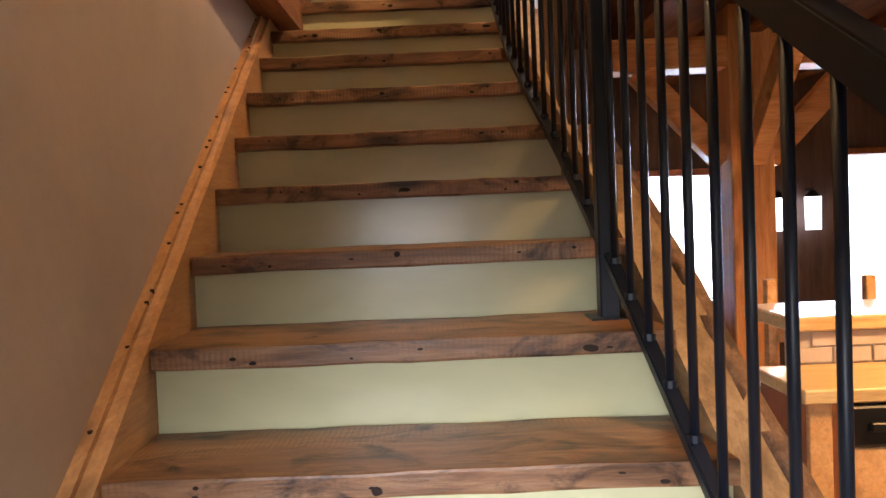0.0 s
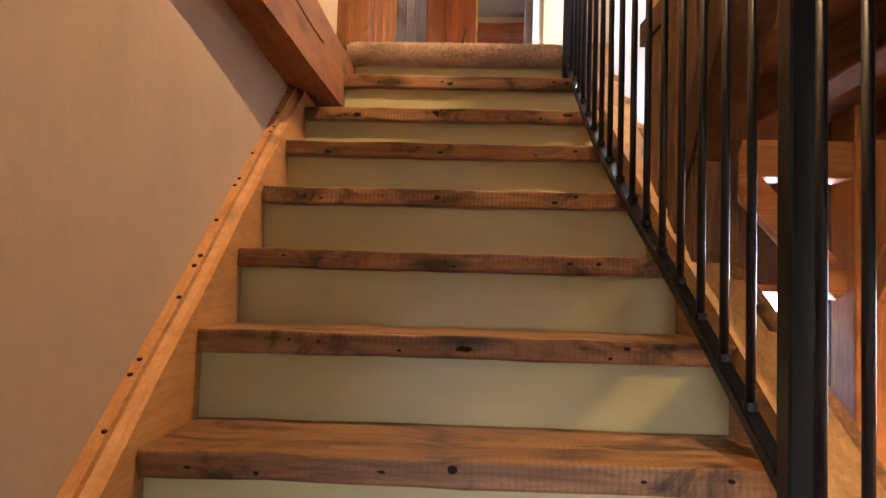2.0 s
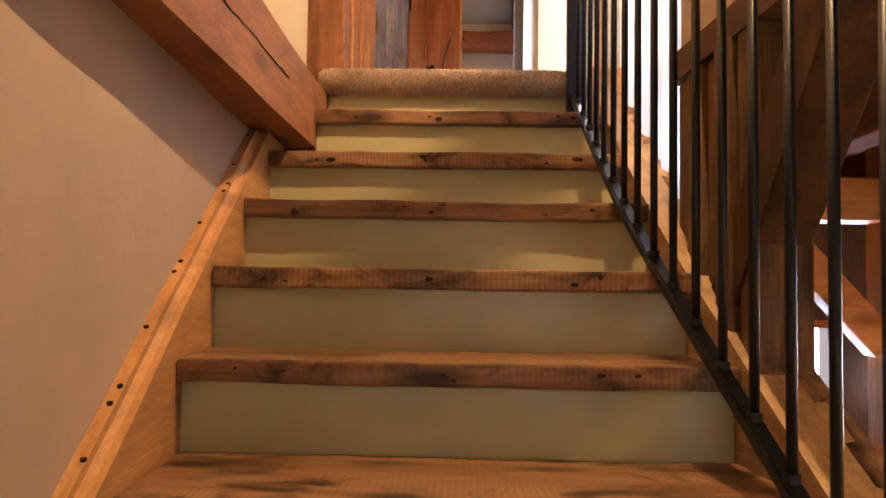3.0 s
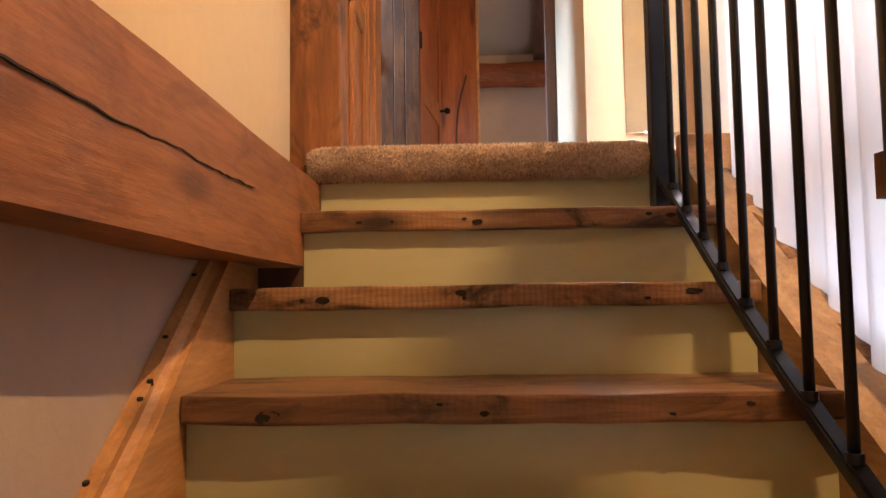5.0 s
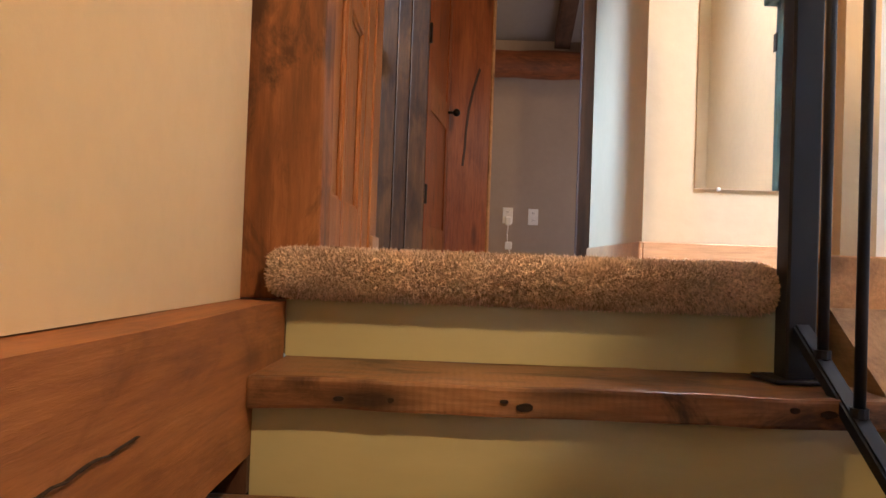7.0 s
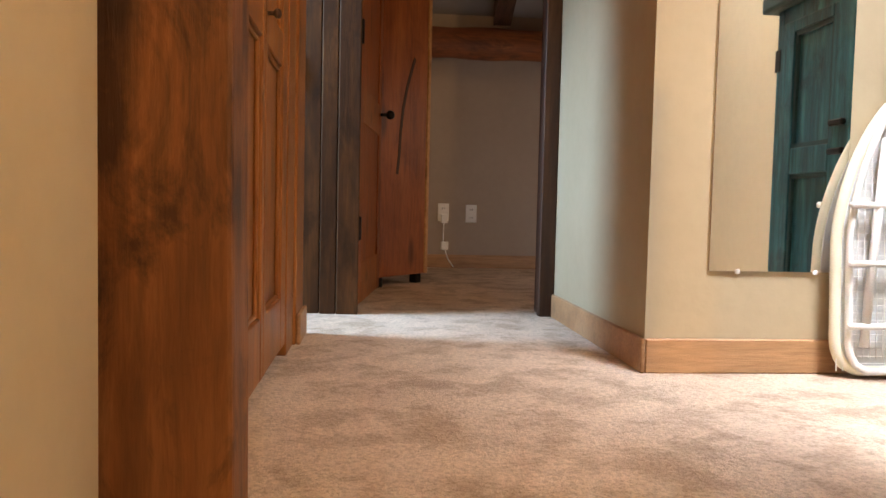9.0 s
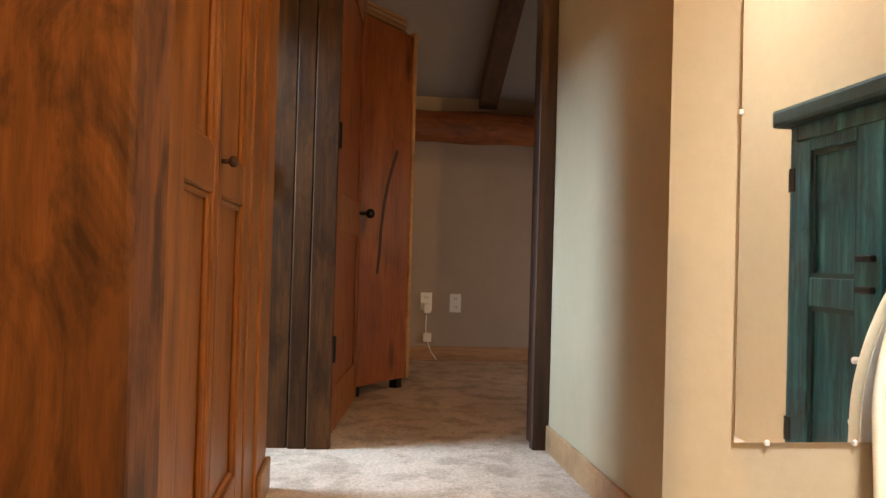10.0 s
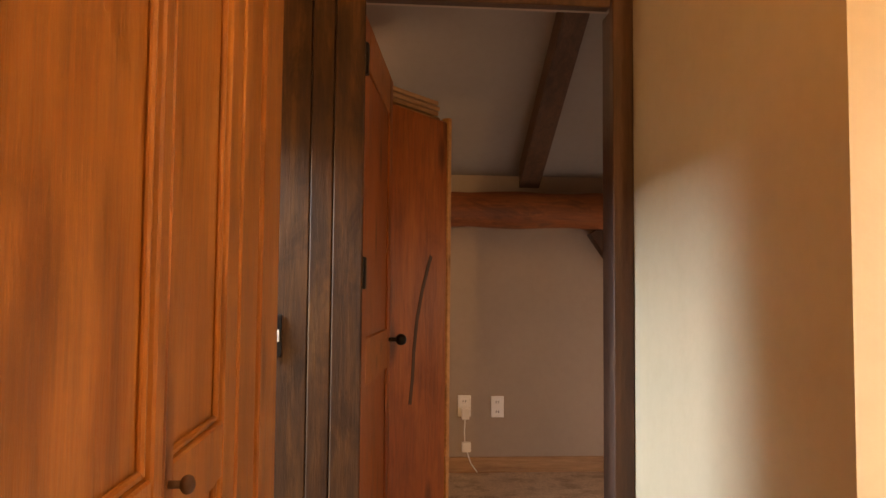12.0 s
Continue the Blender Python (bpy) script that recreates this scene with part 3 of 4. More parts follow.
# upper walls of the stairwell
structure("wall_upper_right", box(0.70, -1.3, 2.417, 0.85, 2.552, 5.0), M_WALL, "cream wall over the dark floor beam")
structure("wall_window_shaft", box(0.85, 2.45, 2.50, 1.42, 2.552, 5.0), M_CREAM, "plain wall of the light shaft")

# ---------------------------------------------------------------- lights of the place, and added fills
area("stair_window_daylight", (0.835, 2.99, 3.05), (0.0, 2.99, 3.05), 0.84, 2.3, 3, DAY)
# added fill under the closed ceiling, brightens landing carpet and ironing board
landing_fill = area("landing_fill_light", (0.98, 3.35, 4.95), (1.0, 3.85, 2.6), 0.55, 0.6, 46, (0.84, 0.91, 1.0))
landing_fill.data.spread = radians(75)
area("side_room_daylight", (-1.60, 5.12, 4.40), (0.45, 4.98, 2.85), 0.45, 0.7, 175, (0.45, 0.70, 1.0))
great_day = area("great_room_daylight", (2.6, 4.9, 1.2), (1.5, 0.0, 0.7), 2.4, 1.0, 110, DAY)
great_day.data.spread = radians(70)
front = area("front_window_daylight", (0.02, -1.29, 1.05), (0.30, 0.2, 0.34), 0.6, 1.0, 15, (0.98, 0.99, 0.95))
front.data.spread = radians(56)
# added warm fill for the far room; the wall behind it has no window
area("far_room_fill", (1.64, 6.7, 3.4), (0.0, 6.6, 2.7), 0.8, 0.9, 3, (1.0, 0.76, 0.56))
far_lamp = new("far_room_lamp_light", lamp_data("far_room_lamp", "POINT", 9, (1.0, 0.70, 0.42), 0.04))
far_lamp.location = (-0.55, 6.35, 4.62)
LAMP = Vector((0.60, 1.86, 4.0))
stair_lamp = new("stair_lamp_light", lamp_data("stair_lamp", "POINT", 92, (1.0, 0.63, 0.27), 0.012))
stair_lamp.location = LAMP
hall_lamp = new("hall_lamp_light", lamp_data("hall_lamp", "POINT", 13, WARM, 0.05))
hall_lamp.location = (0.22, 3.85, 4.72)
# added warm fill on the island front, aimed clear of the stair wall
island_fill = area("island_fill_light", (2.1, 0.9, 2.2), (2.0, 1.45, 0.8), 0.3, 0.3, 45, WARM)
island_fill.data.spread = radians(120)

# unseen housing, added to go with the island fill
fill_housing = thing("ceiling_lamp", "added unseen black housing of the island fill under the great room joists", "lamp", at=(2.1, 0.9, 2.252))
part("housing", box(-0.17, -0.17, -0.035, 0.17, 0.17, -0.001, 0.004), M_BLACK, fill_housing)

# bright sky outside the great room windows
tagged(part("backdrop", box(1.0, 5.9, -0.5, 5.0, 5.95, 3.0), M_OUTSIDE), "plain bright sky outside the windows", "backdrop", kind="structure")

# ---------------------------------------------------------------- hall and landing things


def panel_leaf(parent, y0, y1, z0, z1, stile0, stile1, rails, x, thick=0.03, material=M_CLOSET):
    """A closet door leaf in the plane x, seen from +x: stiles, rails and sunk panels."""
    part("stile", box(x - thick, y0, z0, x, y0 + stile0, z1, 0.003), material, parent)
    part("stile", box(x - thick, y1 - stile1, z0, x, y1, z1, 0.003), material, parent)
    for a, b in rails:
        part("rail", box(x - thick, y0 + stile0, a, x - 0.001, y1 - stile1, b, 0.003), material, parent)
    for (_, a), (b, _) in zip(rails, rails[1:]):
        part("panel", box(x - 0.026, y0 + stile0 - 0.004, a - 0.004, x - 0.016, y1 - stile1 + 0.004, b + 0.004), material, parent)
        for p0, p1, q0, q1 in ((y0 + stile0, y0 + stile0 + 0.010, a, b), (y1 - stile1 - 0.010, y1 - stile1, a, b), (y0 + stile0 + 0.010, y1 - stile1 - 0.010, a, a + 0.010), (y0 + stile0 + 0.010, y1 - stile1 - 0.010, b - 0.010, b)):
            part("bead", box(x - 0.016, p0, q0, x - 0.007, p1, q1, 0.003), material, parent)


CX = -0.375
closet = thing("closet", "orange pine double closet doors with sunk panels and a small knob", "closet")
RAILS = [(FLOOR + 0.03, FLOOR + 0.16), (3.325, 3.405), (4.30, 4.42)]
for nm, y0, y1, s0, s1 in (("door_leaf", 3.70, 4.117, 0.165, 0.034), ("door_leaf", 4.121, 4.50, 0.036, 0.085)):
    leaf = part(nm, box(CX - 0.034, y0, FLOOR + 0.03, CX - 0.031, y1, 4.42), M_CLOSET, closet)
    panel_leaf(leaf, y0, y1, FLOOR + 0.03, 4.42, s0, s1, RAILS, CX)
    if y0 > 4:
        bm = rod((CX, 4.139, 3.385), (CX + 0.014, 4.139, 3.385), 0.0045, 10)
        bmesh.ops.create_uvsphere(bm, u_segments=14, v_segments=8, radius=0.0105, matrix=Matrix.Translation((CX + 0.020, 4.139, 3.385)) @ Matrix.Scale(0.8, 4, (1, 0, 0)))
        part("knob", bm, M_DARKTIMBER, leaf, "small dark wooden knob", smooth=True)
for y0, y1, dx, m in ((3.503, 3.605, 0.006, M_BOARD), (3.607, 3.698, 0.002, M_BOARD), (4.502, 4.655, 0.004, M_CLOSET), (4.657, 4.86, 0.012, M_CLOSET)):
    part("casing", cuts(box(CX - 0.03, y0, FLOOR, CX + dx, y1, 4.50, 0.003), 8, "z"), m, closet)
part("head_casing", box(CX - 0.03, 3.699, 4.425, CX + 0.004, 4.501, 4.50, 0.003), M_PINE_X, closet)
baseboard(-0.362, 4.66, -0.350, 4.86)

# light switch beside the doorway
sw = thing("light_switch", "small dark light switch plate on the weathered board", "switch")
part("plate", box(-0.432, PART_Y - 0.006, 3.42, -0.409, PART_Y - 0.0005, 3.53, 0.002), M_BLACK, sw)
part("toggle", box(-0.422, PART_Y - 0.012, 3.460, -0.415, PART_Y - 0.006, 3.490, 0.001), M_WHITE, sw, "white toggle")

# door of the far room, standing open inwards
door = thing("door_1", "pine door standing open into the far room", "door", kind="structure", at=(-0.208, PART_Y + 0.125, FLOOR + 0.012))
door.rotation_euler = (0, 0, radians(-7.0))
part("leaf", box(-0.035, 0.0, 0.0, -0.008, 0.70, 1.76, 0.003), M_PINE, door)
for z0, z1 in ((0.0, 0.16), (0.70, 0.84), (1.62, 1.76)):
    part("rail", box(-0.008, 0.09, z0, 0.0, 0.61, z1, 0.003), M_PINE_X, door)
for y0, y1 in ((0.0, 0.09), (0.61, 0.70)):
    part("stile", box(-0.008, y0, 0.0, 0.0, y1, 1.76, 0.003), M_PINE, door)
for z in (0.25, 0.98, 1.58):
    part("hinge", box(-0.02, -0.028, z, 0.012, 0.0, z + 0.09, 0.003), M_BLACK, door, "black iron hinge")
kb = rod((0.0, 0.655, 0.80), (0.03, 0.655, 0.80), 0.008, 10)
bmesh.ops.create_uvsphere(kb, u_segments=14, v_segments=10, radius=0.021, matrix=Matrix.Translation((0.045, 0.655, 0.80)))
part("knob", kb, M_BLACK, door, "black door knob", smooth=True)

# wardrobe behind the door
ward = thing("wardrobe", "tall narrow red pine wardrobe on short dark feet", "wardrobe", at=(-0.135, 6.12, FLOOR))
ward.rotation_euler = (0, 0, radians(52))
part("side_panel", box(0.0, 0.0, 0.05, 0.40, 0.02, 1.70, 0.004), M_PINE, ward)
part("body", box(0.0, 0.02, 0.05, 0.40, 0.42, 1.69, 0.004), M_PINE, ward)
part("edge_trim", box(0.40, -0.006, 0.05, 0.425, 0.03, 1.72, 0.003), M_STRINGER, ward, "lighter pine edge strip")
for x in (0.03, 0.36):
    for yy in (0.02, 0.36):
        part("foot", box(x, yy, 0.0, x + 0.045, yy + 0.045, 0.05, 0.003), M_BLACK, ward)
bm = bmesh.new()
pts = [(0.150, 0.40), (0.165, 0.50), (0.172, 0.60), (0.190, 0.72), (0.225, 0.84), (0.262, 0.93), (0.285, 0.98)]
for (a, b), (c, d) in zip(pts, pts[1:]):
    bar((a, -0.0005, b + 0.15), (c, -0.0005, d + 0.15), 0.002, 0.020, 0, bm)
part("grain_streak", bm, M_DARKTIMBER, ward, "long dark grain streak")
blk = bmesh.new()
for i in range(4):
    box(0.02 + 0.004 * i, 0.03, 1.70 + 0.022 * i, 0.385 - 0.012 * (i % 2), 0.38, 1.718 + 0.022 * i, 0.007, 2, bm=blk)
fb = part("folded_blanket", hewn(blk, 0.006, 9.0), M_BASE, None, smooth=False)
fb.matrix_world = pose(-0.135, 6.12, FLOOR + 0.002, 0, 0, 52)
tagged(fb, "folded tan blankets stacked on the wardrobe", "blanket")

# round log and rafter in the far room
bm = bmesh.new()
for i in range(24):
    rod((-1.62 + i * 0.138, 7.335, 4.035), (-1.62 + (i + 1) * 0.138, 7.335, 4.035), 0.098 + 0.006 * math.sin(i * 1.7), 22, bm, 0.098 + 0.006 * math.sin(i * 1.7 + 1.7))
bmesh.ops.remove_doubles(bm, verts=bm.verts, dist=0.002)
tagged(part("log_beam", bm, M_BEAM_X, smooth=True), "round peeled log beam along the end wall", "beam")


def slope_z(y):
    return 4.24 + (BACK_Y - y) * (5.42 - 4.24) / (BACK_Y - PART_Y - 0.12)


tagged(part("rafter", prism([(5.45, slope_z(5.45) - 0.13), (7.36, slope_z(7.36) - 0.13), (7.36, slope_z(7.36) - 0.001), (5.45, slope_z(5.45) - 0.001)], "x", 0.585, 0.695), M_DARKTIMBER_Y), "dark brown rafter under the sloping ceiling", "rafter")
tagged(part("timber_brace", bar((1.0, 7.36, 3.93), (1.16, 7.36, 3.70), 0.08, 0.07, 0.004), M_DARKTIMBER), "short dark diagonal brace under the log", "brace")


def outlet(x, z, plug):
    o = thing("wall_outlet", "white wall outlet with a plugged-in adapter" if plug else "white double wall outlet", "outlet", group="outlets on the end wall", at=(x, BACK_Y, z))
    part("cover_plate", box(-0.036, -0.006, -0.058, 0.036, -0.0005, 0.058, 0.003), M_WHITE, o)
    for dz in (0.026, -0.026):
        part("socket", box(-0.016, -0.0085, dz - 0.014, 0.016, -0.006, dz + 0.014, 0.002), M_WHITE, o)
        for dx in (-0.007, 0.007):
            part("slot", box(dx - 0.0015, -0.0095, dz - 0.006, dx + 0.0015, -0.0086, dz + 0.006), M_BLACK, o)
    return o


outlet(0.300, 2.965, True)
outlet(0.483, 2.960, False)
cordt = thing("power_cord", "white adapter with a cord hanging to the floor", "cord")
part("plug", box(0.283, BACK_Y - 0.045, 2.895, 0.325, BACK_Y - 0.010, 2.955, 0.004), M_WHITE, cordt)
cv = [(0.303, 2.895), (0.300, 2.83), (0.302, 2.77), (0.315, 2.72), (0.335, 2.66), (0.372, 2.61)]
bm = bmesh.new()
for (a, b), (c, d) in zip(cv, cv[1:]):
    rod((a, BACK_Y - 0.024, b), (c, BACK_Y - 0.024, d), 0.0035, 8, bm)
part("cable", bm, M_WHITE, cordt, smooth=True)
part("switch_box", box(0.285, BACK_Y - 0.04, 2.72, 0.335, BACK_Y - 0.018, 2.775, 0.004), M_WHITE, cordt)

# mirror with clips
mirror = thing("mirror", "tall frameless mirror held by small clips", "mirror", at=(0.838, MIR_Y, 2.856))
part("glass", box(-0.174, -0.007, 0.0, 0.174, -0.002, 1.50, 0.001), M_MIRROR, mirror)
for x, z in ((-0.174, 0.70), (0.174, 0.70), (-0.10, 0.0), (0.10, 0.0)):
    part("clip", box(x - 0.005, -0.011, z - 0.006, x + 0.005, -0.001, z + 0.006, 0.002), M_WHITE, mirror, "small clear plastic clip")

# low teal cupboard in the side wall
cup = thing("cupboard", "low teal painted cupboard with a dark crown and black latches", "cupboard", at=(1.15, 3.70, FLOOR))
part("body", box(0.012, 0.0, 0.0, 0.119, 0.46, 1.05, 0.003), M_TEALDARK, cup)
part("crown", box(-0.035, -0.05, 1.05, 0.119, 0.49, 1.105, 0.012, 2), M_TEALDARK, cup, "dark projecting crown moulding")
part("stile", box(0.0, 0.0, 0.0, 0.012, 0.035, 1.05, 0.002), M_TEAL, cup)
part("stile", box(0.0, 0.425, 0.0, 0.012, 0.46, 1.05, 0.002), M_TEAL, cup)
part("rail", box(0.0, 0.035, 1.0, 0.012, 0.425, 1.05, 0.002), M_TEAL, cup)
dr = part("door", box(-0.001, 0.038, 0.02, 0.006, 0.422, 0.995), M_TEAL, cup)
for y0, y1, z0, z1 in ((0.038, 0.125, 0.02, 0.995), (0.325, 0.422, 0.02, 0.995), (0.125, 0.325, 0.96, 0.995), (0.125, 0.325, 0.52, 0.60), (0.125, 0.325, 0.02, 0.10)):
    part("door_frame", box(-0.016, y0, z0, -0.001, y1, z1, 0.002), M_TEAL, dr)
for z0, z1 in ((0.60, 0.96), (0.10, 0.52)):
    for y0, y1, a, b in ((0.125, 0.137, z0, z1), (0.313, 0.325, z0, z1), (0.137, 0.313, z0, z0 + 0.014), (0.137, 0.313, z1 - 0.014, z1)):
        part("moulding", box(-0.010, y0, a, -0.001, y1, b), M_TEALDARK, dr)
for z in (0.85, 0.12):
    part("hinge", box(-0.019, 0.022, z, -0.0155, 0.052, z + 0.07, 0.001), M_BLACK, dr)
for z in (0.645, 0.565):
    part("latch", box(-0.034, 0.345, z, -0.016, 0.41, z + 0.018, 0.004), M_BLACK, dr, "black iron latch")

# ironing board leaning on the wall
M_COVER = paint("ironing_cover", (0.82, 0.78, 0.60), 0.8, 0.1)
ib = thing("ironing_board", "white metal ironing board leaning with its mesh underside outward", "ironing board", at=(1.118, 4.245, FLOOR))
ib.rotation_euler = (radians(-3.2), 0, 0)


def ib_half(z):
    """Half width of the board at a height."""
    if z < 0.08:
        return 0.095 + 0.055 * math.sqrt(max(0.0, 1 - ((0.08 - z) / 0.08) ** 2))
    if z < 0.30:
        return 0.15
    return 0.15 * max(0.0, 1 - ((z - 0.30) / 0.36) ** 1.7) ** 0.75


ZS = [0.0 + 0.66 * i / 40 for i in range(41)]


def outline(name, scale, y, r, material, label):
    cu = bpy.data.curves.new(name, "CURVE")
    cu.dimensions, cu.bevel_depth, cu.bevel_resolution = "3D", r, 3
    pts = [(-ib_half(z) * scale, y, 0.02 + z) for z in ZS] + [(ib_half(z) * scale, y, 0.02 + z) for z in ZS[-2::-1]]
    sp = cu.splines.new("POLY")
    sp.points.add(len(pts) - 1)
    for p, q in zip(sp.points, pts):
        p.co = (*q, 1)
    sp.use_cyclic_u = True
    tmp = bpy.data.objects.new(name, cu)
    scene.collection.objects.link(tmp)
    me = bpy.data.meshes.new_from_object(tmp.evaluated_get(bpy.context.evaluated_depsgraph_get()))
    bpy.data.objects.remove(tmp)
    me.materials.clear()
    me.materials.append(material)
    ob = new(name, me)
    ob.parent, ob["label"] = ib, label
    return ob


def plate(scale, y0, y1):
    pts = [(-ib_half(z) * scale, 0.02 + z) for z in ZS] + [(ib_half(z) * scale, 0.02 + z) for z in ZS[-2::-1]]
    return prism(pts, "y", y0, y1)


part("cover", plate(1.0, 0.012, 0.03), M_SHEET, ib, "padded cover")
outline("cover_edge", 1.02, 0.014, 0.013, M_COVER, "pale yellow hem of the cover")
outline("frame_tube", 0.86, -0.004, 0.009, M_WHITE, "white tube frame")
bm = bmesh.new()
for i in range(-9, 10):
    x = i * 0.017
    top = max((z for z in ZS if ib_half(z) * 0.86 > abs(x)), default=0.0)
    rod((x, 0.005, 0.05), (x, 0.005, 0.02 + top), 0.0015, 5, bm)
for i in range(1, 38):
    z = i * 0.0175
    w = ib_half(z) * 0.86
    if w > 0.02:
        rod((-w, 0.006, 0.02 + z), (w, 0.006, 0.02 + z), 0.0015, 5, bm)
part("mesh", bm, M_WHITE, ib, "white wire mesh")
for x0, x1 in ((-0.10, -0.05), (0.10, 0.05)):
    part("leg", rod((x0, -0.018, 0.08), (x1, -0.018, 0.58), 0.010, 10), M_WHITE, ib, smooth=True)
for z in (0.28, 0.13, 0.42):
    part("crossbar", rod((-0.14, -0.022, z), (0.14, -0.022, z), 0.008, 10), M_WHITE, ib, smooth=True)
part("lever", box(0.03, -0.045, 0.21, 0.09, -0.028, 0.225, 0.003), M_BLACK, ib, "black release lever")

# wall lamp over the stairs, with unseen blockers added to shape its light
wl = thing("wall_lamp", "black iron wall lamp above the stairs with added unseen light blockers", "lamp", at=LAMP)
# added dark board: soaks up the hot spot behind the bulb
part("back_board", box(0.074, -0.34, -0.55, 0.0945, 0.34, 0.60, 0.004), M_DARKTIMBER, wl, "added unseen dark board that cuts lamp bounce off the wall")
part("back_plate", box(0.062, -0.05, -0.09, 0.074, 0.05, 0.09, 0.003), M_BLACK, wl)
part("arm", rod((0.02, 0, 0.07), (0.085, 0, 0.07), 0.006, 8), M_BLACK, wl)
# added cone: keeps the lamp's light off the ceiling
part("shade", rod((0, 0, 0.022), (0, 0, 0.085), 0.085, 24, None, 0.02), M_BLACK, wl, "added unseen black cone that holds back upward light", smooth=True)
# added plate, aimed so its shadow falls across the upper risers
ray = Vector((0.11, 3.178, 2.30)) - LAMP
ray.normalize()
dark = Vector((0.456, -0.105, -0.228))
dark = (dark - ray * dark.dot(ray)).normalized()
edge = ray.cross(dark)
wing = bmesh.new()
c0 = ray * 0.24 - dark * 0.002
lo = [c0 - edge * 0.10, c0 + edge * 0.10, c0 + edge * 0.10 + dark * 0.05, c0 - edge * 0.10 + dark * 0.05]
hexa(wing, lo, [p + ray * 0.004 for p in lo])
bmesh.ops.recalc_face_normals(wing, faces=wing.faces)
part("shadow_plate", wing, M_BLACK, wl, "added unseen plate that casts the shade band on the risers")

hl = thing("ceiling_lamp", "round warm ceiling lamp over the hall", "lamp", at=(0.22, 3.85, 5.0))
part("canopy", rod((0, 0, -0.05), (0, 0, 0.0), 0.09, 20), M_BLACK, hl, smooth=True)
part("stem", rod((0, 0, -0.20), (0, 0, -0.05), 0.008, 8), M_BLACK, hl)

fl = thing("pendant_lamp", "small warm lamp hanging in the far room", "lamp", at=(-0.55, 6.35, 4.62))
part("stem", rod((0, 0, 0.05), (0, 0, 0.235), 0.005, 8), M_BLACK, fl)
# unseen cone added over the bulb so the sloping ceiling stays dim
part("shade", rod((0, 0, 0.02), (0, 0, 0.09), 0.13, 24, None, 0.03), M_BLACK, fl, "added unseen black cone that holds back upward light", smooth=True)

# crack along the beam
bm = bmesh.new()
prev = None
rng = random.Random(11)
zz = 2.420
for i in range(64):
    yv = 1.50 + i * 0.020
    zz += rng.uniform(-0.0026, 0.0026) + (2.410 - zz) * 0.15
    cur = (-0.3682, yv, zz)
    if prev:
        bar(prev, cur, 0.022, 0.0036 * (1 - i / 64) ** 0.7 + 0.0006 * rng.random(), 0, bm)
    prev = cur
beam = [o for o in scene.objects if o.name == "floor_beam"][0]
part("crack", bm, M_HOLE, beam, "long dark drying crack")

# ---------------------------------------------------------------- great room things
for (x0, x1, z0, z1), nm in zip(((1.67, 2.27, 0.72, 1.62), (3.09, 4.0, 0.62, 1.72)), ("window_2", "window_3")):
    w = thing(nm, "bright window in a red-brown wooden frame", "window", kind="structure")
    f = 0.045
    for a, b, c, d in ((x0 - f, x1 + f, z1, z1 + f), (x0 - f, x1 + f, z0 - f, z0), (x0 - f, x0, z0, z1), (x1, x1 + f, z0, z1)):
        part("frame", box(a, GR_Y - 0.03, c, b, GR_Y - 0.001, d, 0.003), M_PINE, w)
    part("sill", box(x0 - 0.07, GR_Y - 0.08, z0 - f - 0.02, x1 + 0.07, GR_Y - 0.001, z0 - f - 0.001, 0.003), M_PINE_X, w)
    if x1 - x0 > 0.7:
        part("mullion", box((x0 + x1) / 2 - 0.015, GR_Y + 0.02, z0, (x0 + x1) / 2 + 0.015, GR_Y + 0.05, z1), M_PINE, w)
M_PINEPOST = wood("bright_timber", (0.36, 0.14, 0.05), (0.56, 0.25, 0.09), (0.66, 0.34, 0.14), "z", 0.5, 0.5)
M_PINEBEAM = wood("bright_timber_long", (0.36, 0.14, 0.05), (0.56, 0.25, 0.09), (0.66, 0.34, 0.14), "x", 0.5, 0.5)
for m in (M_PINEPOST, M_PINEBEAM):
    m.node_tree.nodes["Principled BSDF"].inputs["Specular IOR Level"].default_value = 0.06
tagged(part("timber_post", hewn(cuts(box(1.74, 3.42, 0.0, 1.96, 3.64, 2.40, 0.006), 12, "z"), 0.003), M_PINEPOST), "square orange timber post of the great room", "post")
tagged(part("ceiling_beam", box(0.81, 3.44, 2.09, 7.04, 3.62, 2.25, 0.006), M_PINEBEAM), "orange timber tie beam across the great room", "beam")
for a, b in (((1.96, 3.53, 1.62), (2.42, 3.53, 2.10)), ((1.74, 3.53, 1.62), (1.30, 3.53, 2.10))):
    tagged(part("timber_brace", bar(a, b, 0.09, 0.12, 0.004), M_PINEBEAM), "orange diagonal timber knee brace", "brace", group="great room braces")
tagged(part("timber_brace", bar((1.85, 3.42, 1.62), (1.85, 2.95, 2.12), 0.09, 0.12, 0.004), M_PINEBEAM), "orange diagonal timber knee brace", "brace", group="great room braces")
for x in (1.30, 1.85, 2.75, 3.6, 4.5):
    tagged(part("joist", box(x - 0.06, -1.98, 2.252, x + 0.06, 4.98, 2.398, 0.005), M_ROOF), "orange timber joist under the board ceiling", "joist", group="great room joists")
for x in (2.62, 2.86):
    ln = thing("wall_lantern", "small white glass lantern with a black cap", "lamp", group="great room lanterns", at=(x, GR_Y - 0.10, 1.20))
    part("glass", rod((0, 0, 0), (0, 0, 0.23), 0.05, 12, None, 0.055), M_OUTSIDE, ln, smooth=True)
    part("cap", rod((0, 0, 0.231), (0, 0, 0.275), 0.06, 12, None, 0.02), M_BLACK, ln)
    part("arm", box(-0.008, 0.0, 0.276, 0.008, 0.098, 0.29), M_BLACK, ln)

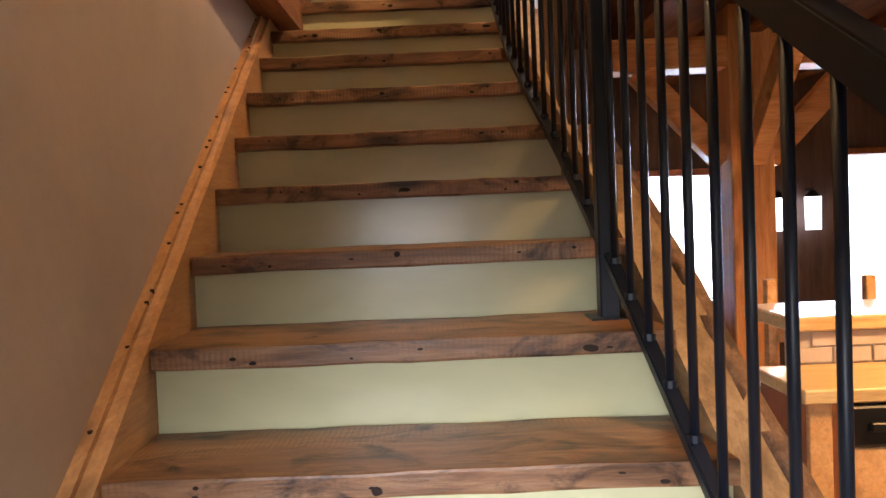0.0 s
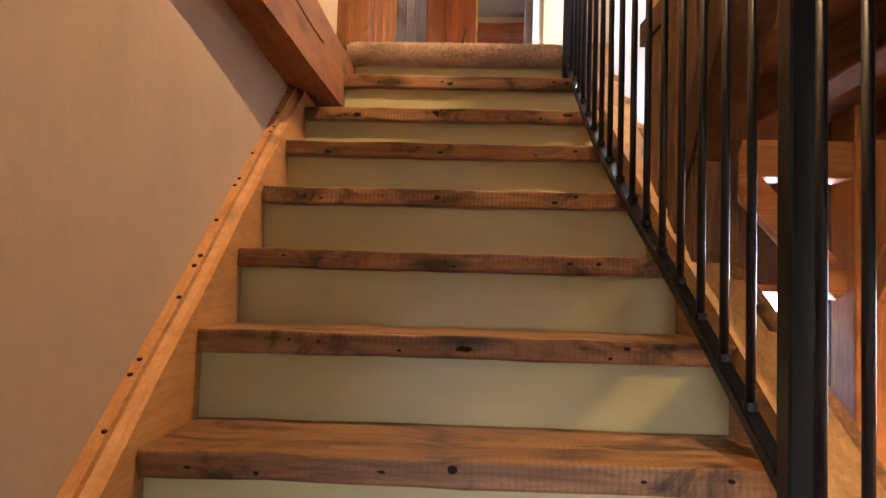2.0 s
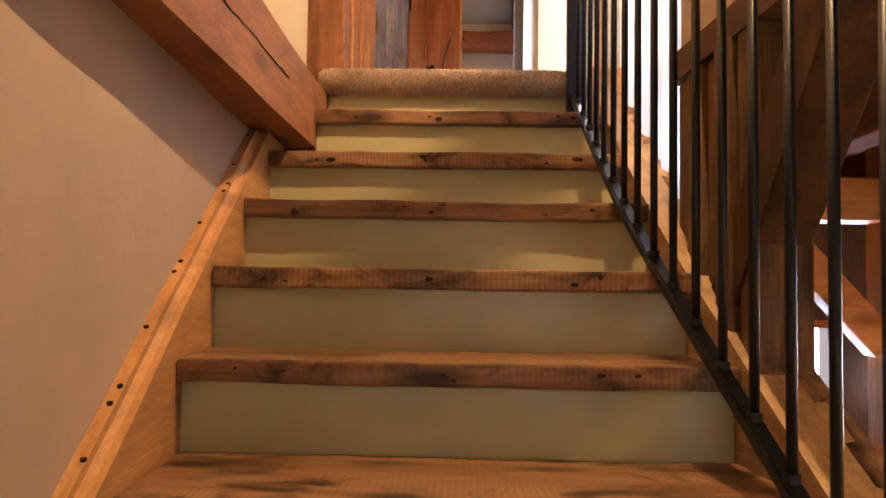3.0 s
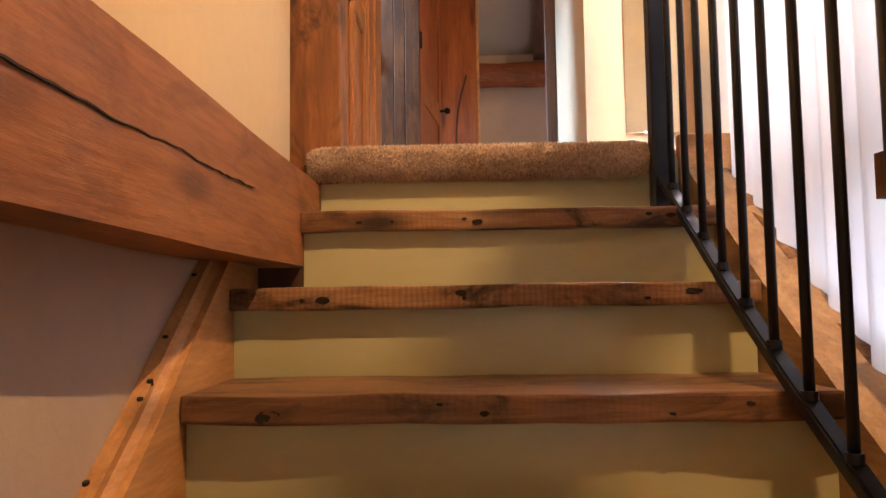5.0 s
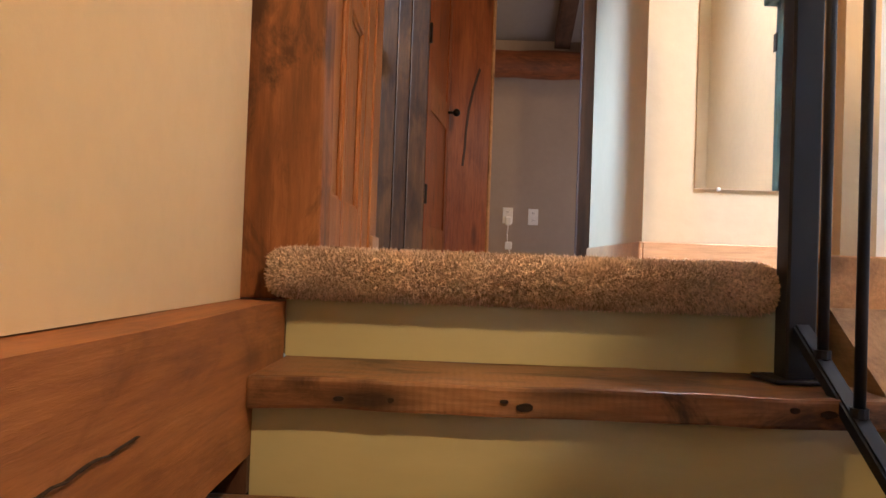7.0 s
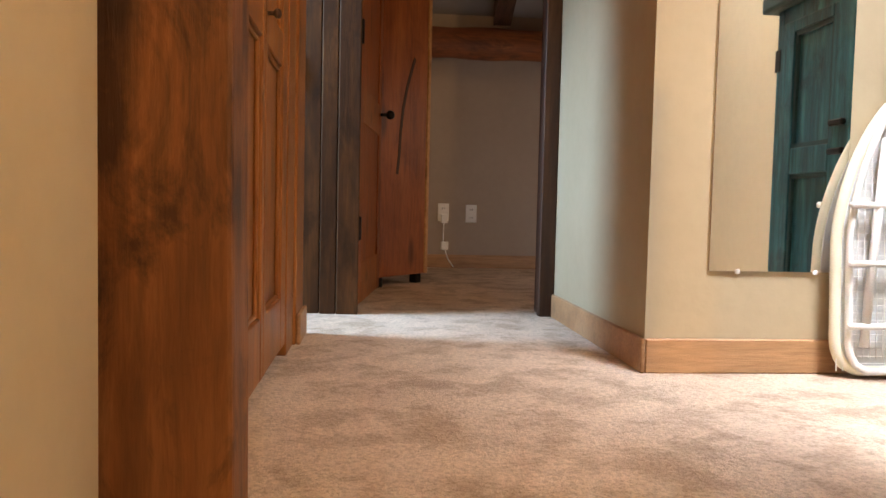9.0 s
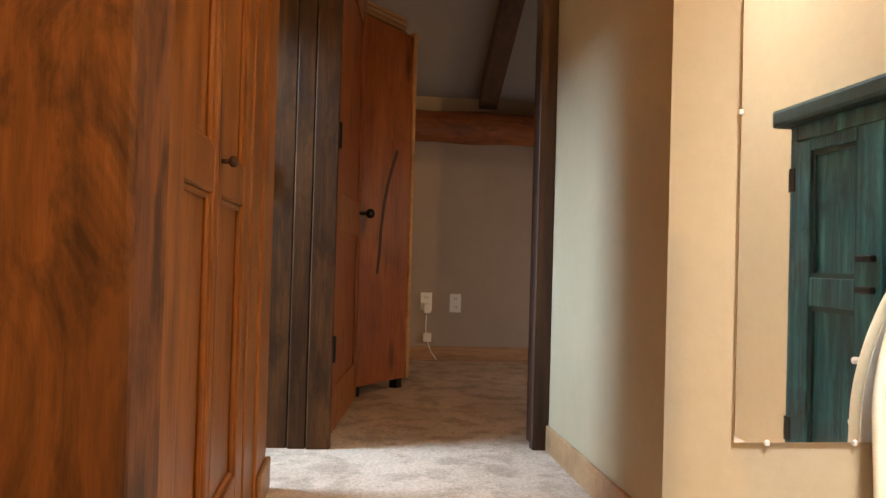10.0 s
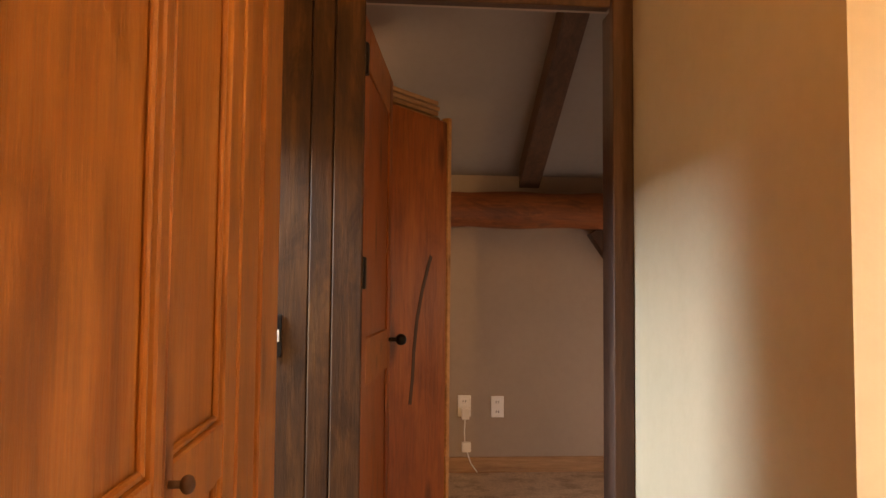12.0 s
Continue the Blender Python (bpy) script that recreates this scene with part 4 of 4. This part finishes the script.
isl = thing("kitchen_island", "orange pine kitchen island with a pale wooden counter", "kitchen island", at=(1.19, 1.49, 0))
part("body", box(0.0, 0.02, 0.0, 2.0, 0.30, 0.862, 0.003), M_PINE, isl)
part("stile", box(0.0, 0.0, 0.0, 0.06, 0.02, 0.862, 0.003), M_STRINGER, isl)
part("counter_top", box(-0.02, -0.02, 0.864, 2.0, 0.30, 0.90, 0.004), M_OAKTOP, isl, "pale wooden counter top")
part("raised_back", box(0.10, 0.301, 0.864, 2.0, 0.36, 1.0, 0.002), M_ROOM, isl, "stone tiled raised back")
for i in range(16):
    for j in range(2):
        part("tile", box(0.102 + i * 0.115 + 0.05 * j, 0.293, 0.905 + j * 0.048, 0.102 + i * 0.115 + 0.108 + 0.05 * j, 0.3005, 0.949 + j * 0.048, 0.002), M_WALL, isl)
part("bar_top", box(0.08, 0.27, 1.001, 2.0, 0.62, 1.045, 0.006), M_OAKTOP, isl, "yellow wooden bar top")
dw = thing("dishwasher", "wood-fronted dishwasher with a black control panel", "dishwasher", at=(1.29, 1.49, 0))
part("front_panel", box(0.0, -0.012, 0.08, 0.60, 0.016, 0.745, 0.004), M_STRINGER, dw)
part("control_panel", box(0.0, -0.018, 0.75, 0.60, 0.016, 0.855, 0.006), M_BLACK, dw, "glossy black control panel")
part("handle", box(0.04, -0.035, 0.79, 0.56, -0.018, 0.815, 0.004), M_BLACK, dw)
ch = thing("bar_chair", "orange wooden bar chair behind the counter", "chair", at=(1.56, 2.36, 0))
for x, yy in ((-0.16, -0.16), (0.16, -0.16), (-0.16, 0.16), (0.16, 0.16)):
    part("leg", box(x - 0.018, yy - 0.018, 0, x + 0.018, yy + 0.018, 0.70), M_PINE, ch)
part("seat", box(-0.20, -0.20, 0.70, 0.20, 0.20, 0.735, 0.008), M_PINE, ch)
for x in (-0.17, 0.17):
    part("back_post", box(x - 0.018, -0.20, 0.735, x + 0.018, -0.165, 1.12, 0.004), M_STRINGER, ch)
part("backrest", box(-0.15, -0.195, 0.90, 0.15, -0.17, 0.98, 0.006), M_STRINGER, ch)
